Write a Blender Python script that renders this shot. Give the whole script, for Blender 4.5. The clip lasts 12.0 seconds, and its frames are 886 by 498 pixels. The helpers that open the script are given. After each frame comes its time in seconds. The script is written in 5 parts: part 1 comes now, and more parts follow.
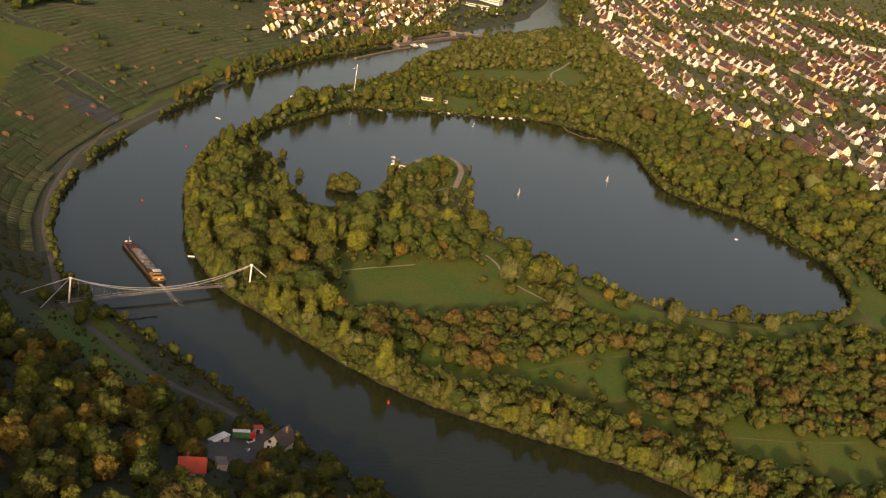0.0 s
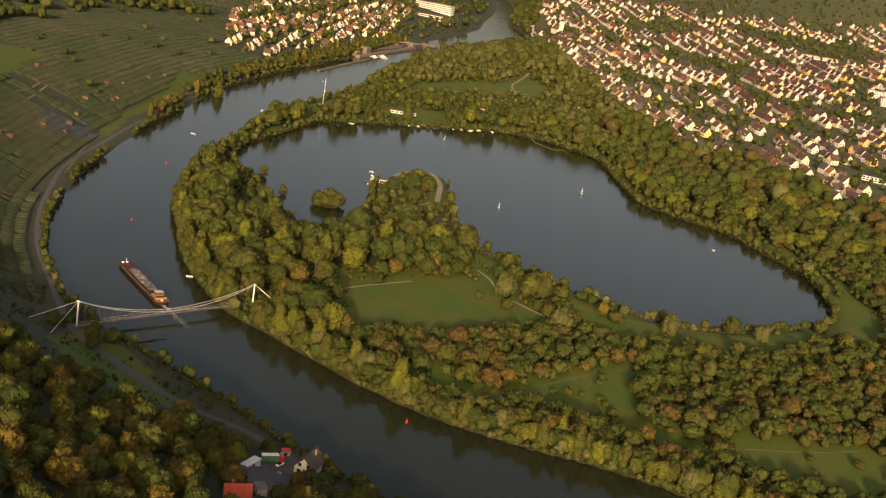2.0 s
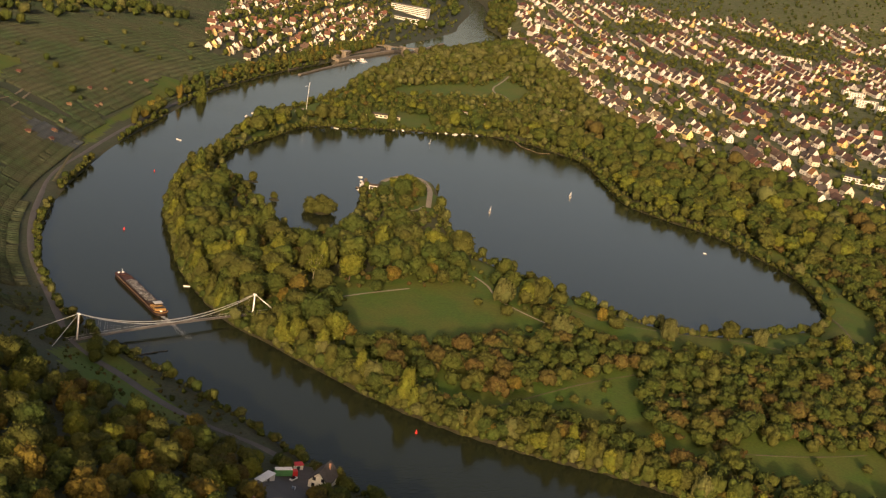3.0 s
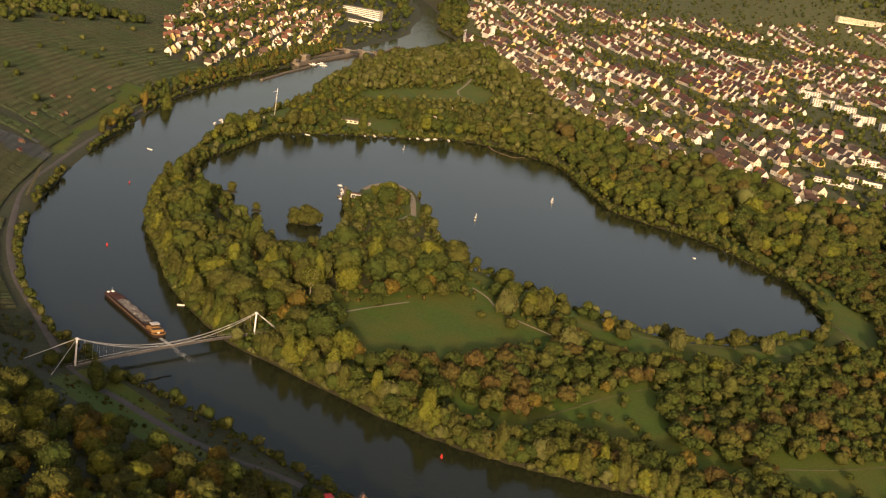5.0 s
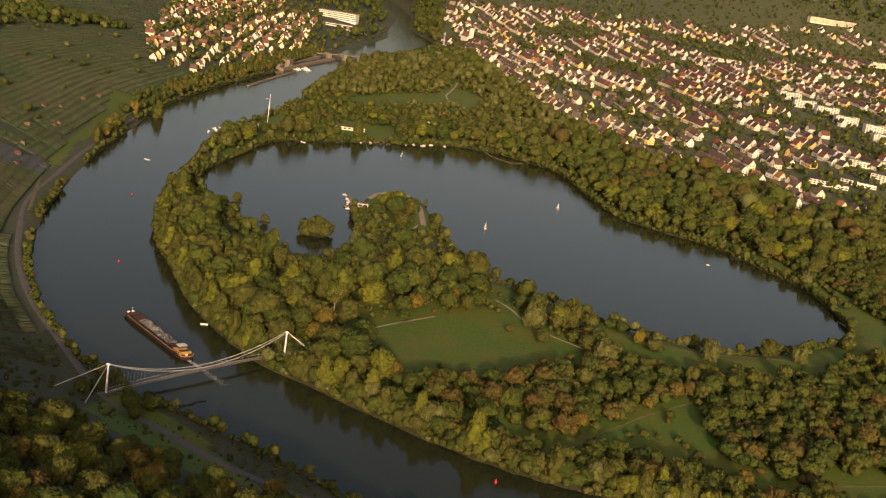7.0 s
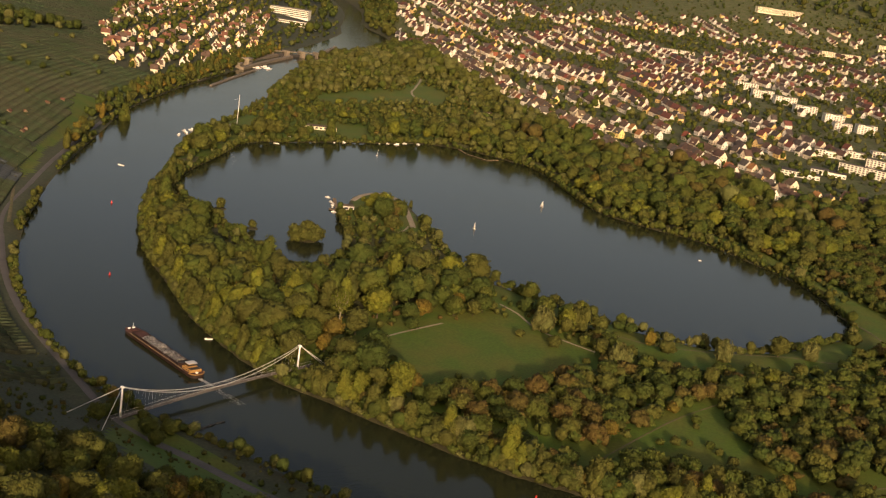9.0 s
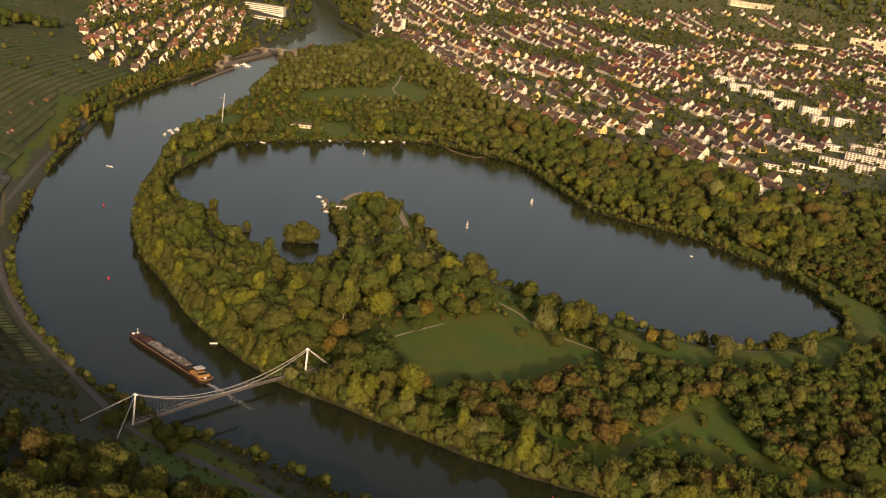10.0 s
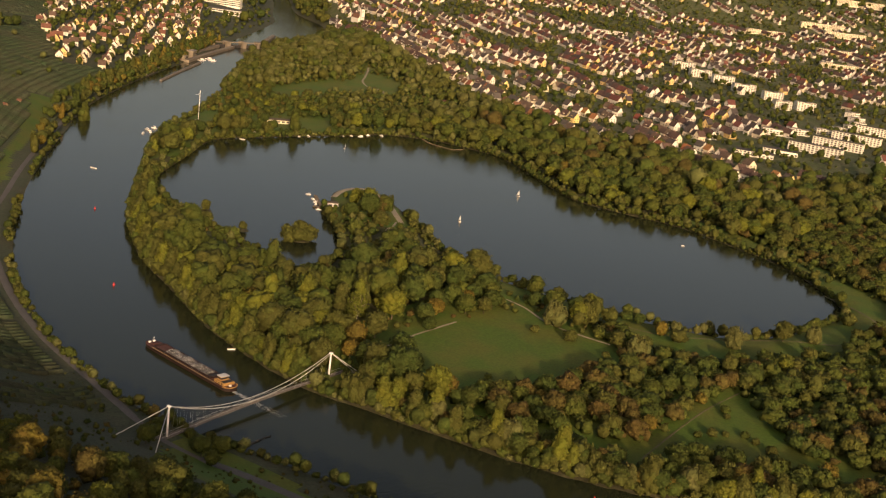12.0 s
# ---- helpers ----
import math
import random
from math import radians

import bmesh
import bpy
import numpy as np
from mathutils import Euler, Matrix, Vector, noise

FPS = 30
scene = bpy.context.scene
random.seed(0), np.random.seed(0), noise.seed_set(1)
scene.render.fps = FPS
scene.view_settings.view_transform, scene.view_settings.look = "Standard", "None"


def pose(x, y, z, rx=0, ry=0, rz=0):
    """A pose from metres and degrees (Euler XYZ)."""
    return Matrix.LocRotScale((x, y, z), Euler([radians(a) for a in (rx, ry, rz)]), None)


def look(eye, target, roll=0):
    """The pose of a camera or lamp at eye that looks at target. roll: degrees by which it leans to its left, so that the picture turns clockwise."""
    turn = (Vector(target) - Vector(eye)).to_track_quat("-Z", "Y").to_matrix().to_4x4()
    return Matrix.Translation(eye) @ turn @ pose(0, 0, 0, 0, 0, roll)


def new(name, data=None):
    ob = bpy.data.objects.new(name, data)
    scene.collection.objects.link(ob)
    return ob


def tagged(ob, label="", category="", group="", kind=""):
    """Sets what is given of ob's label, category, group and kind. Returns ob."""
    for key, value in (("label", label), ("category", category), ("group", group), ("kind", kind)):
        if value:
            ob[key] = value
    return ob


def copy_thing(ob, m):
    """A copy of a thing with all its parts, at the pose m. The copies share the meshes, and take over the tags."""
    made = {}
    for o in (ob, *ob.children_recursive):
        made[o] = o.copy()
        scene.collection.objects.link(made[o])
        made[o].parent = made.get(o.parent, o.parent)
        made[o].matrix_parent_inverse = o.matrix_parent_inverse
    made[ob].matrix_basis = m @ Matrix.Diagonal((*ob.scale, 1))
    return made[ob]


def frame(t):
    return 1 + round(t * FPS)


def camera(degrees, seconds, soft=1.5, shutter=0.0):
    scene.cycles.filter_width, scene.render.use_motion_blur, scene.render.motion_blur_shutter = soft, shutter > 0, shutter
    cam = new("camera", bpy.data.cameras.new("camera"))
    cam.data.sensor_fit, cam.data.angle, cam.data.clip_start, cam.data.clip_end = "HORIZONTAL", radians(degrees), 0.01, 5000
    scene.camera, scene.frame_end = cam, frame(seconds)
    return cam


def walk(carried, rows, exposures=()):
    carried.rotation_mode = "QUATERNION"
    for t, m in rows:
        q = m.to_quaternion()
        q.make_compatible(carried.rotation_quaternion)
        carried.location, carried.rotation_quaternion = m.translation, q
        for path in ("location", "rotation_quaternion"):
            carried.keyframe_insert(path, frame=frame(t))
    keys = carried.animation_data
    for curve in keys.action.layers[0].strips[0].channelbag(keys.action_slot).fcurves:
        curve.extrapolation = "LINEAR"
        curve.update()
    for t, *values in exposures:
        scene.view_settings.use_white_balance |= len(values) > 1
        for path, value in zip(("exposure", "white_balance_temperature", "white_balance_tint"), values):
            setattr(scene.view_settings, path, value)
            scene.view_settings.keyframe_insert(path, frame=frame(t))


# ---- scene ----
cam = camera(41.87, 12.0, soft=1.25)
PATH = [
    (0, (-240.8, -567.7, 243.8), (203.3, -65.7, 42.0), 9.50),
    (0.5, (-249.0, -562.7, 244.2), (202.2, -66.1, 44.9), 9.56),
    (1, (-259.1, -557.9, 245.8), (199.7, -67.3, 48.7), 9.88),
    (1.5, (-267.2, -553.3, 246.1), (198.1, -67.9, 51.7), 9.67),
    (2, (-272.9, -544.5, 245.1), (199.4, -64.9, 53.2), 9.69),
    (2.5, (-278.5, -537.5, 245.3), (200.0, -63.2, 55.2), 9.61),
    (3, (-283.1, -527.0, 244.0), (202.6, -59.3, 55.9), 9.60),
    (5, (-292.0, -480.6, 237.1), (218.6, -37.6, 55.6), 9.43),
    (5.5, (-295.0, -469.9, 235.9), (219.5, -30.8, 55.9), 9.36),
    (6, (-297.3, -457.9, 234.3), (220.7, -22.3, 55.5), 9.27),
    (6.5, (-300.0, -447.0, 233.1), (221.4, -15.1, 55.3), 9.24),
    (8.5, (-307.3, -400.4, 227.2), (234.1, 7.1, 51.7), 8.73),
    (9, (-309.8, -390.3, 226.4), (237.4, 9.5, 51.2), 8.58),
    (9.5, (-314.3, -381.6, 226.6), (238.3, 10.6, 51.1), 8.48),
    (10, (-320.5, -374.0, 227.4), (237.0, 10.8, 51.2), 8.32),
    (10.5, (-325.0, -365.7, 227.3), (236.5, 13.2, 50.7), 8.22),
    (11, (-330.8, -356.8, 226.9), (235.3, 15.2, 50.1), 8.12),
    (11.5, (-335.3, -348.1, 227.0), (234.7, 17.3, 49.5), 8.07),
    (12, (-338.1, -338.5, 227.0), (236.7, 18.8, 48.0), 7.69),
]
walk(cam, [(t, look(eye, target, roll)) for t, eye, target, roll in PATH], [(0.0, 0.58, 7600, 22), (5.5, 0.52, 7600, 22), (12.0, 0.33, 7600, 22)])

# ---- world and sun ----
SUN_TO = radians(46)       # compass heading of the light, from +y towards +x
SUN_UP = radians(15)       # height of the evening sun
world = bpy.data.worlds.new("evening_sky")
scene.world = world
world.use_nodes = True
wn = world.node_tree.nodes
sky = wn.new("ShaderNodeTexSky")
sky.sky_type = "NISHITA"
sky.sun_disc = False
sky.sun_elevation = SUN_UP
sky.sun_rotation = SUN_TO + math.pi
sky.dust_density = 6.0
sky.ozone_density = 0.4
wn["Background"].inputs[1].default_value = 0.135
world.node_tree.links.new(sky.outputs[0], wn["Background"].inputs[0])
sun = new("sun", bpy.data.lights.new("sun", "SUN"))
sun.data.energy, sun.data.angle, sun.data.color = 3.6, radians(0.6), (1.0, 0.80, 0.56)
light_way = Vector((math.sin(SUN_TO) * math.cos(SUN_UP), math.cos(SUN_TO) * math.cos(SUN_UP), -math.sin(SUN_UP)))
sun.matrix_world = look((0, 0, 900), tuple(Vector((0, 0, 900)) + light_way))
# ---- materials ----
def material(name, base, rough=0.8, metal=0.0, vary=0.25, size=4.0, fine=0.6, bump=0.0, second=None, source="", spec=0.3, piece=None):
    """A procedural surface: base colour, two scales of variation, and relief. source: 'object' or 'island' varies it from piece to piece."""
    m = bpy.data.materials.new(name)
    m.use_nodes = True
    n, l = m.node_tree.nodes, m.node_tree.links
    bsdf = n["Principled BSDF"]
    bsdf.inputs["Roughness"].default_value = rough
    bsdf.inputs["Metallic"].default_value = metal
    bsdf.inputs["Specular IOR Level"].default_value = spec
    piece = vary if piece is None else piece
    pos = n.new("ShaderNodeNewGeometry")
    big, small = n.new("ShaderNodeTexNoise"), n.new("ShaderNodeTexNoise")
    for tex, s in ((big, size), (small, fine)):
        tex.inputs["Scale"].default_value = 1.0 / s
        tex.inputs["Detail"].default_value = 4
        l.new(pos.outputs["Position"], tex.inputs["Vector"])
    mix = n.new("ShaderNodeMix")
    mix.data_type = "RGBA"
    other = second or tuple(c * (1 - vary) for c in base)
    mix.inputs["A"].default_value = (*base, 1)
    mix.inputs["B"].default_value = (*other, 1)
    ramp = n.new("ShaderNodeMapRange")
    ramp.inputs["From Min"].default_value, ramp.inputs["From Max"].default_value = 0.38, 0.62
    l.new(big.outputs["Fac"], ramp.inputs["Value"])
    l.new(ramp.outputs["Result"], mix.inputs["Factor"])
    hsv = n.new("ShaderNodeHueSaturation")
    l.new(mix.outputs["Result"], hsv.inputs["Color"])
    val = n.new("ShaderNodeMapRange")
    val.inputs["From Min"].default_value, val.inputs["From Max"].default_value = 0.3, 0.7
    val.inputs["To Min"].default_value, val.inputs["To Max"].default_value = 1 - vary, 1 + vary
    l.new(small.outputs["Fac"], val.inputs["Value"])
    last = val.outputs["Result"]
    if source:
        rnd = n.new("ShaderNodeObjectInfo").outputs["Random"] if source == "object" else pos.outputs["Random Per Island"]
        k = n.new("ShaderNodeMapRange")
        k.inputs["To Min"].default_value, k.inputs["To Max"].default_value = 1 - piece, 1 + piece
        l.new(rnd, k.inputs["Value"])
        mul = n.new("ShaderNodeMath")
        mul.operation = "MULTIPLY"
        l.new(k.outputs["Result"], mul.inputs[0])
        l.new(last, mul.inputs[1])
        last = mul.outputs["Value"]
        hue = n.new("ShaderNodeMapRange")
        hue.inputs["To Min"].default_value, hue.inputs["To Max"].default_value = 0.5 - 0.12 * piece, 0.5 + 0.12 * piece
        l.new(rnd, hue.inputs["Value"])
        l.new(hue.outputs["Result"], hsv.inputs["Hue"])
    l.new(last, hsv.inputs["Value"])
    l.new(hsv.outputs["Color"], bsdf.inputs["Base Color"])
    if bump:
        b = n.new("ShaderNodeBump")
        b.inputs["Strength"].default_value = 0.6
        b.inputs["Distance"].default_value = bump
        l.new(small.outputs["Fac"], b.inputs["Height"])
        l.new(b.outputs["Normal"], bsdf.inputs["Normal"])
    return m


M_GRASS = material("meadow_grass", (0.050, 0.092, 0.008), 0.9, vary=0.16, size=32, fine=1.6, second=(0.077, 0.090, 0.011))
M_FLOOR = material("woodland_floor", (0.044, 0.052, 0.016), 0.95, vary=0.3, size=12, fine=2, second=(0.052, 0.047, 0.018))
M_SLOPE = material("vineyard_ground", (0.046, 0.050, 0.028), 0.95, vary=0.3, size=25, fine=1.5, second=(0.036, 0.048, 0.024))
M_TOWN = material("garden_ground", (0.050, 0.068, 0.018), 0.95, vary=0.35, size=14, fine=3, second=(0.080, 0.082, 0.040))
M_BANK = material("bank_earth", (0.055, 0.052, 0.024), 0.95, vary=0.3, size=8, fine=1.5)
M_PATH = material("gravel_path", (0.26, 0.22, 0.16), 0.95, vary=0.15, size=6, fine=0.8)
M_TRACK = material("trodden_earth", (0.115, 0.092, 0.050), 0.95, vary=0.25, size=6, fine=0.8, second=(0.075, 0.080, 0.028))
M_ROAD = material("worn_asphalt", (0.085, 0.080, 0.075), 0.9, vary=0.15, size=9, fine=0.8)
M_WHITE = material("white_paint", (0.78, 0.76, 0.72), 0.45, vary=0.08, size=3, fine=0.5)
M_STEEL = material("steel_cable", (0.55, 0.54, 0.50), 0.45, metal=0.2, vary=0.1, size=3, fine=0.3)
M_DECK = material("bridge_concrete", (0.24, 0.21, 0.17), 0.85, vary=0.12, size=4, fine=0.6)
M_PLANK = material("bridge_planks", (0.115, 0.098, 0.080), 0.85, vary=0.15, size=4, fine=0.6)
M_BARK = material("bark", (0.10, 0.075, 0.05), 0.95, vary=0.3, size=2, fine=0.3)
M_PALEBARK = material("pale_bark", (0.27, 0.24, 0.17), 0.9, vary=0.2, size=2, fine=0.3)
FOLIAGE = [material("foliage_" + name, c, 0.85, vary=0.18, size=13, fine=1.1, bump=1.0, source="island", second=c2, spec=0.10, piece=0.11)
           for name, c, c2 in (
    ("deep_green", (0.029, 0.043, 0.0095), (0.038, 0.049, 0.0105)),
    ("mid_green", (0.039, 0.053, 0.0105), (0.050, 0.058, 0.0115)),
    ("olive", (0.055, 0.059, 0.0130), (0.045, 0.049, 0.0120)),
    ("yellow_green", (0.088, 0.095, 0.0130), (0.068, 0.077, 0.0125)),
    ("gold", (0.102, 0.074, 0.0140), (0.078, 0.064, 0.0130)),
    ("rust", (0.066, 0.049, 0.0140), (0.053, 0.046, 0.0125)),
    ("grey_willow", (0.080, 0.083, 0.0270), (0.064, 0.069, 0.0210)))]


def water_material():
    m = bpy.data.materials.new("river_water")
    m.use_nodes = True
    n, l = m.node_tree.nodes, m.node_tree.links
    b = n["Principled BSDF"]
    b.inputs["Base Color"].default_value = (0.017, 0.021, 0.010, 1)
    b.inputs["Roughness"].default_value = 0.10
    b.inputs["IOR"].default_value = 1.33
    b.inputs["Specular IOR Level"].default_value = 0.22
    g = n.new("ShaderNodeNewGeometry")
    mp = n.new("ShaderNodeMapping")
    mp.inputs["Scale"].default_value = (0.35, 0.9, 1)
    mp.inputs["Rotation"].default_value = (0, 0, radians(40))
    l.new(g.outputs["Position"], mp.inputs["Vector"])
    t1 = n.new("ShaderNodeTexNoise")
    t1.inputs["Scale"].default_value = 0.8
    t1.inputs["Detail"].default_value = 5
    l.new(mp.outputs["Vector"], t1.inputs["Vector"])
    t2 = n.new("ShaderNodeTexNoise")
    t2.inputs["Scale"].default_value = 0.012
    t2.inputs["Detail"].default_value = 3
    l.new(g.outputs["Position"], t2.inputs["Vector"])
    k = n.new("ShaderNodeMapRange")
    k.inputs["To Min"].default_value, k.inputs["To Max"].default_value = 0.03, 0.11
    k.inputs["From Min"].default_value, k.inputs["From Max"].default_value = 0.35, 0.65
    l.new(t2.outputs["Fac"], k.inputs["Value"])
    bump = n.new("ShaderNodeBump")
    bump.inputs["Strength"].default_value = 1.0
    l.new(k.outputs["Result"], bump.inputs["Distance"])
    l.new(t1.outputs["Fac"], bump.inputs["Height"])
    l.new(bump.outputs["Normal"], b.inputs["Normal"])
    return m


M_WATER = water_material()


# ---- mesh helpers ----
def part(name, bm, mat, parent, label=""):
    """One mesh object from a bmesh, under a thing or a part."""
    me = bpy.data.meshes.new(name)
    bm.to_mesh(me)
    bm.free()
    for one in mat if isinstance(mat, (list, tuple)) else (mat,):
        me.materials.append(one)
    ob = new(name, me)
    ob.parent = parent
    return tagged(ob, label) if label else ob


def thing(name, label, category, m=None, group="", kind=""):
    ob = new(name)
    ob.empty_display_size = 0.5
    if m is not None:
        ob.matrix_basis = m
    return tagged(ob, label, category, group, kind)


def box(bm, x0, y0, z0, x1, y1, z1, mat=0, bevel=0.0, m=None):
    made = bmesh.ops.create_cube(bm, size=1, matrix=(m or Matrix()) @ Matrix.LocRotScale(((x0 + x1) / 2, (y0 + y1) / 2, (z0 + z1) / 2), None, (x1 - x0, y1 - y0, z1 - z0)))
    faces = {f for v in made["verts"] for f in v.link_faces}
    for f in faces:
        f.material_index = mat
    if bevel:
        edges = {e for v in made["verts"] for e in v.link_edges}
        bmesh.ops.bevel(bm, geom=list(edges), offset=bevel, segments=1, affect="EDGES")


def tube(bm, a, b, r0, r1=None, sides=8, mat=0, caps=True):
    """A round bar from a to b, tapering from r0 to r1."""
    a, b = Vector(a), Vector(b)
    q = (b - a).to_track_quat("Z", "Y").to_matrix()
    r1 = r0 if r1 is None else r1
    rings = []
    for p, r in ((a, r0), (b, r1)):
        rings.append([bm.verts.new(p + q @ Vector((r * math.cos(2 * math.pi * k / sides), r * math.sin(2 * math.pi * k / sides), 0))) for k in range(sides)])
    for k in range(sides):
        f = bm.faces.new((rings[0][k], rings[0][(k + 1) % sides], rings[1][(k + 1) % sides], rings[1][k]))
        f.material_index, f.smooth = mat, True
    if caps:
        bm.faces.new(rings[0][::-1]).material_index = mat
        bm.faces.new(rings[1]).material_index = mat


def rope(bm, pts, r, sides=6):
    """One unbroken round line through points."""
    pts = [Vector(p) for p in pts]
    rings = []
    for k, p in enumerate(pts):
        q = (pts[min(k + 1, len(pts) - 1)] - pts[max(k - 1, 0)]).to_track_quat("Z", "Y").to_matrix()
        rings.append([bm.verts.new(p + q @ Vector((r * math.cos(2 * math.pi * j / sides), r * math.sin(2 * math.pi * j / sides), 0))) for j in range(sides)])
    for a, b in zip(rings, rings[1:]):
        for j in range(sides):
            bm.faces.new((a[j], a[(j + 1) % sides], b[(j + 1) % sides], b[j])).smooth = True


def raw_mesh(name, verts, faces, mats, index=None, rounded=False):
    """A mesh object's data from arrays of verts (n, 3) and faces (m, 3 or 4)."""
    verts, faces = np.asarray(verts, np.float32), np.asarray(faces, np.int32)
    me = bpy.data.meshes.new(name)
    me.vertices.add(len(verts))
    me.vertices.foreach_set("co", verts.ravel())
    k = faces.shape[1]
    me.loops.add(faces.size)
    me.loops.foreach_set("vertex_index", faces.ravel())
    me.polygons.add(len(faces))
    me.polygons.foreach_set("loop_start", np.arange(0, faces.size, k, dtype=np.int32))
    for one in mats:
        me.materials.append(one)
    if index is not None:
        me.polygons.foreach_set("material_index", np.asarray(index, np.int32))
    if rounded:
        me.polygons.foreach_set("use_smooth", np.ones(len(faces), bool))
    me.update(calc_edges=True)
    return me


# ---- the plan: banks, lake, clearings ----
def spline(pts, step=8.0, closed=False):
    """Smooth line through the plan's points."""
    p = np.array(pts, float)
    n = len(p)
    out = []
    for i in range(n if closed else n - 1):
        if closed:
            a, b, c, d = (p[(i + k) % n] for k in (-1, 0, 1, 2))
        else:
            a, b, c, d = p[max(i - 1, 0)], p[i], p[i + 1], p[min(i + 2, n - 1)]
        for u in np.linspace(0, 1, max(2, min(9, int(np.linalg.norm(c - b) / step))), endpoint=False):
            out.append(0.5 * (2 * b + (c - a) * u + (2 * a - 5 * b + 4 * c - d) * u * u + (3 * b - a - 3 * c + d) * u ** 3))
    if not closed:
        out.append(p[-1])
    return np.array(out)


OUTER_BANK = [(-120, -900), (17, -418), (41, -286), (40, -232), (35, -199), (31, -172), (29, -151), (29, -121), (25, -85), (22, -46), (16, -9), (16, 47), (35, 114), (48, 147),
              (79, 209), (130, 284), (179, 343), (243, 416), (357, 528), (511, 672), (705, 810), (908, 936), (1147, 1095), (1603, 1388), (1808, 1564), (2512, 2248), (4011, 4060)]
INNER_BANK = [(268, -931), (202, -412), (180, -291), (161, -242), (146, -219), (132, -195), (119, -168), (112, -147), (107, -122), (103, -95), (100, -52), (97, -27), (96, -13), (96, 9), (104, 45), (120, 95), (148, 151),
              (183, 220), (241, 297), (314, 370), (396, 450), (494, 536), (665, 642), (916, 836), (1151, 1011), (1496, 1161), (1777, 1385), (1975, 1639), (2587, 2247), (4099, 4057)]
LAKE = [(520, -158), (466, -153), (421, -143), (384, -122), (370, -93), (362, -65), (359, -34), (357, 0), (357, 39), (362, 80), (389, 117), (433, 172), (474, 223), (496, 257), (490, 278), (462, 278), (429, 257), (398, 240),
        (350, 186), (302, 146), (264, 134), (247, 147), (260, 195), (274, 238), (293, 287), (308, 335), (352, 387), (439, 441), (520, 488), (574, 483), (632, 471), (690, 454), (754, 439), (784, 401), (791, 354),
        (782, 296), (723, 219), (669, 145), (664, 93), (667, 34), (644, -28), (621, -77), (571, -128)]
outer, inner, lake = spline(OUTER_BANK), spline(INNER_BANK), spline(LAKE, closed=True)
river = np.vstack([outer, inner[::-1]])
ISLETS = [(310, 190, 7.5), (291, 229, 3.5), (308, 285, 4)]


def inside(poly, x, y):
    x, y = np.asarray(x, float), np.asarray(y, float)
    hit = np.zeros(x.shape, bool)
    for (ax, ay), (bx, by) in zip(poly, np.roll(poly, -1, 0)):
        if ay != by:
            hit ^= ((ay > y) != (by > y)) & (x < (bx - ax) * (y - ay) / (by - ay) + ax)
    return hit


def gap(line, x, y, closed=False):
    """Distance of points from a line."""
    x, y = np.asarray(x, float), np.asarray(y, float)
    best = np.full(x.shape, 1e9)
    ends = np.roll(line, -1, 0) if closed else line[1:]
    for (ax, ay), (bx, by) in zip(line, ends):
        dx, dy = bx - ax, by - ay
        u = np.clip(((x - ax) * dx + (y - ay) * dy) / (dx * dx + dy * dy + 1e-9), 0, 1)
        best = np.minimum(best, np.hypot(x - ax - u * dx, y - ay - u * dy))
    return best


hill_side = np.vstack([outer, [(-6000, 6000), (-6000, -900)]])


def smooth(a, b, v):
    u = np.clip((v - a) / (b - a), 0, 1)
    return u * u * (3 - 2 * u)


def height(x, y):
    """Height of the ground. The water stands at 0."""
    x, y = np.asarray(x, float), np.asarray(y, float)
    d_out, d_in, d_lake = gap(outer, x, y), gap(inner, x, y), gap(lake, x, y, True)
    west = inside(hill_side, x, y)
    wet_r, wet_l = inside(river, x, y), inside(lake, x, y)
    # western valley side: a bank, a track, then the vineyard slope
    far = smooth(700, 1300, y)
    up = np.clip(d_out - 24, 0, None)
    slope = 0.34 * (1 - far) + 0.12 * far
    top = 118 * (1 - far) + 60 * far
    z_west = 2.0 + top * (1 - np.exp(-slope * up / top * 1.15))
    z_west = z_west * smooth(-4, 12, d_out) + 0.5
    # park and town to the east
    s = 0.80 * x + 0.60 * y - 820
    z_east = 2.6 + 0.022 * np.clip(s, 0, 400) + 0.036 * np.clip(s - 400, 0, 1000) + 0.085 * np.clip(s - 1400, 0, 1600) + 0.16 * np.clip(s - 2000, 0, 1800) * (1 - smooth(0.32, 0.62, y / np.maximum(x, 1)))
    z_east = z_east + 0.7 * np.sin(x * 0.021 + 1) * np.sin(y * 0.017)
    z_east = np.where(y > 900, 2.6 + (z_east - 2.6) * smooth(0, 130, d_in), z_east)
    shore = np.minimum(d_in, d_lake)
    z_east = 0.35 + (z_east - 0.35) * smooth(0, 16, shore)
    z = np.where(west, z_west, z_east)
    wet = np.where(wet_r, np.minimum(d_out, d_in), np.where(wet_l, d_lake, 0))
    z = np.where(wet_r | wet_l, 0.35 - np.minimum(wet * 0.35, 3.0), z)
    for ix, iy, r in ISLETS:
        z = np.maximum(z, 1.6 - 0.35 * np.maximum(0, np.hypot(x - ix, y - iy) - r + 3))
    return z


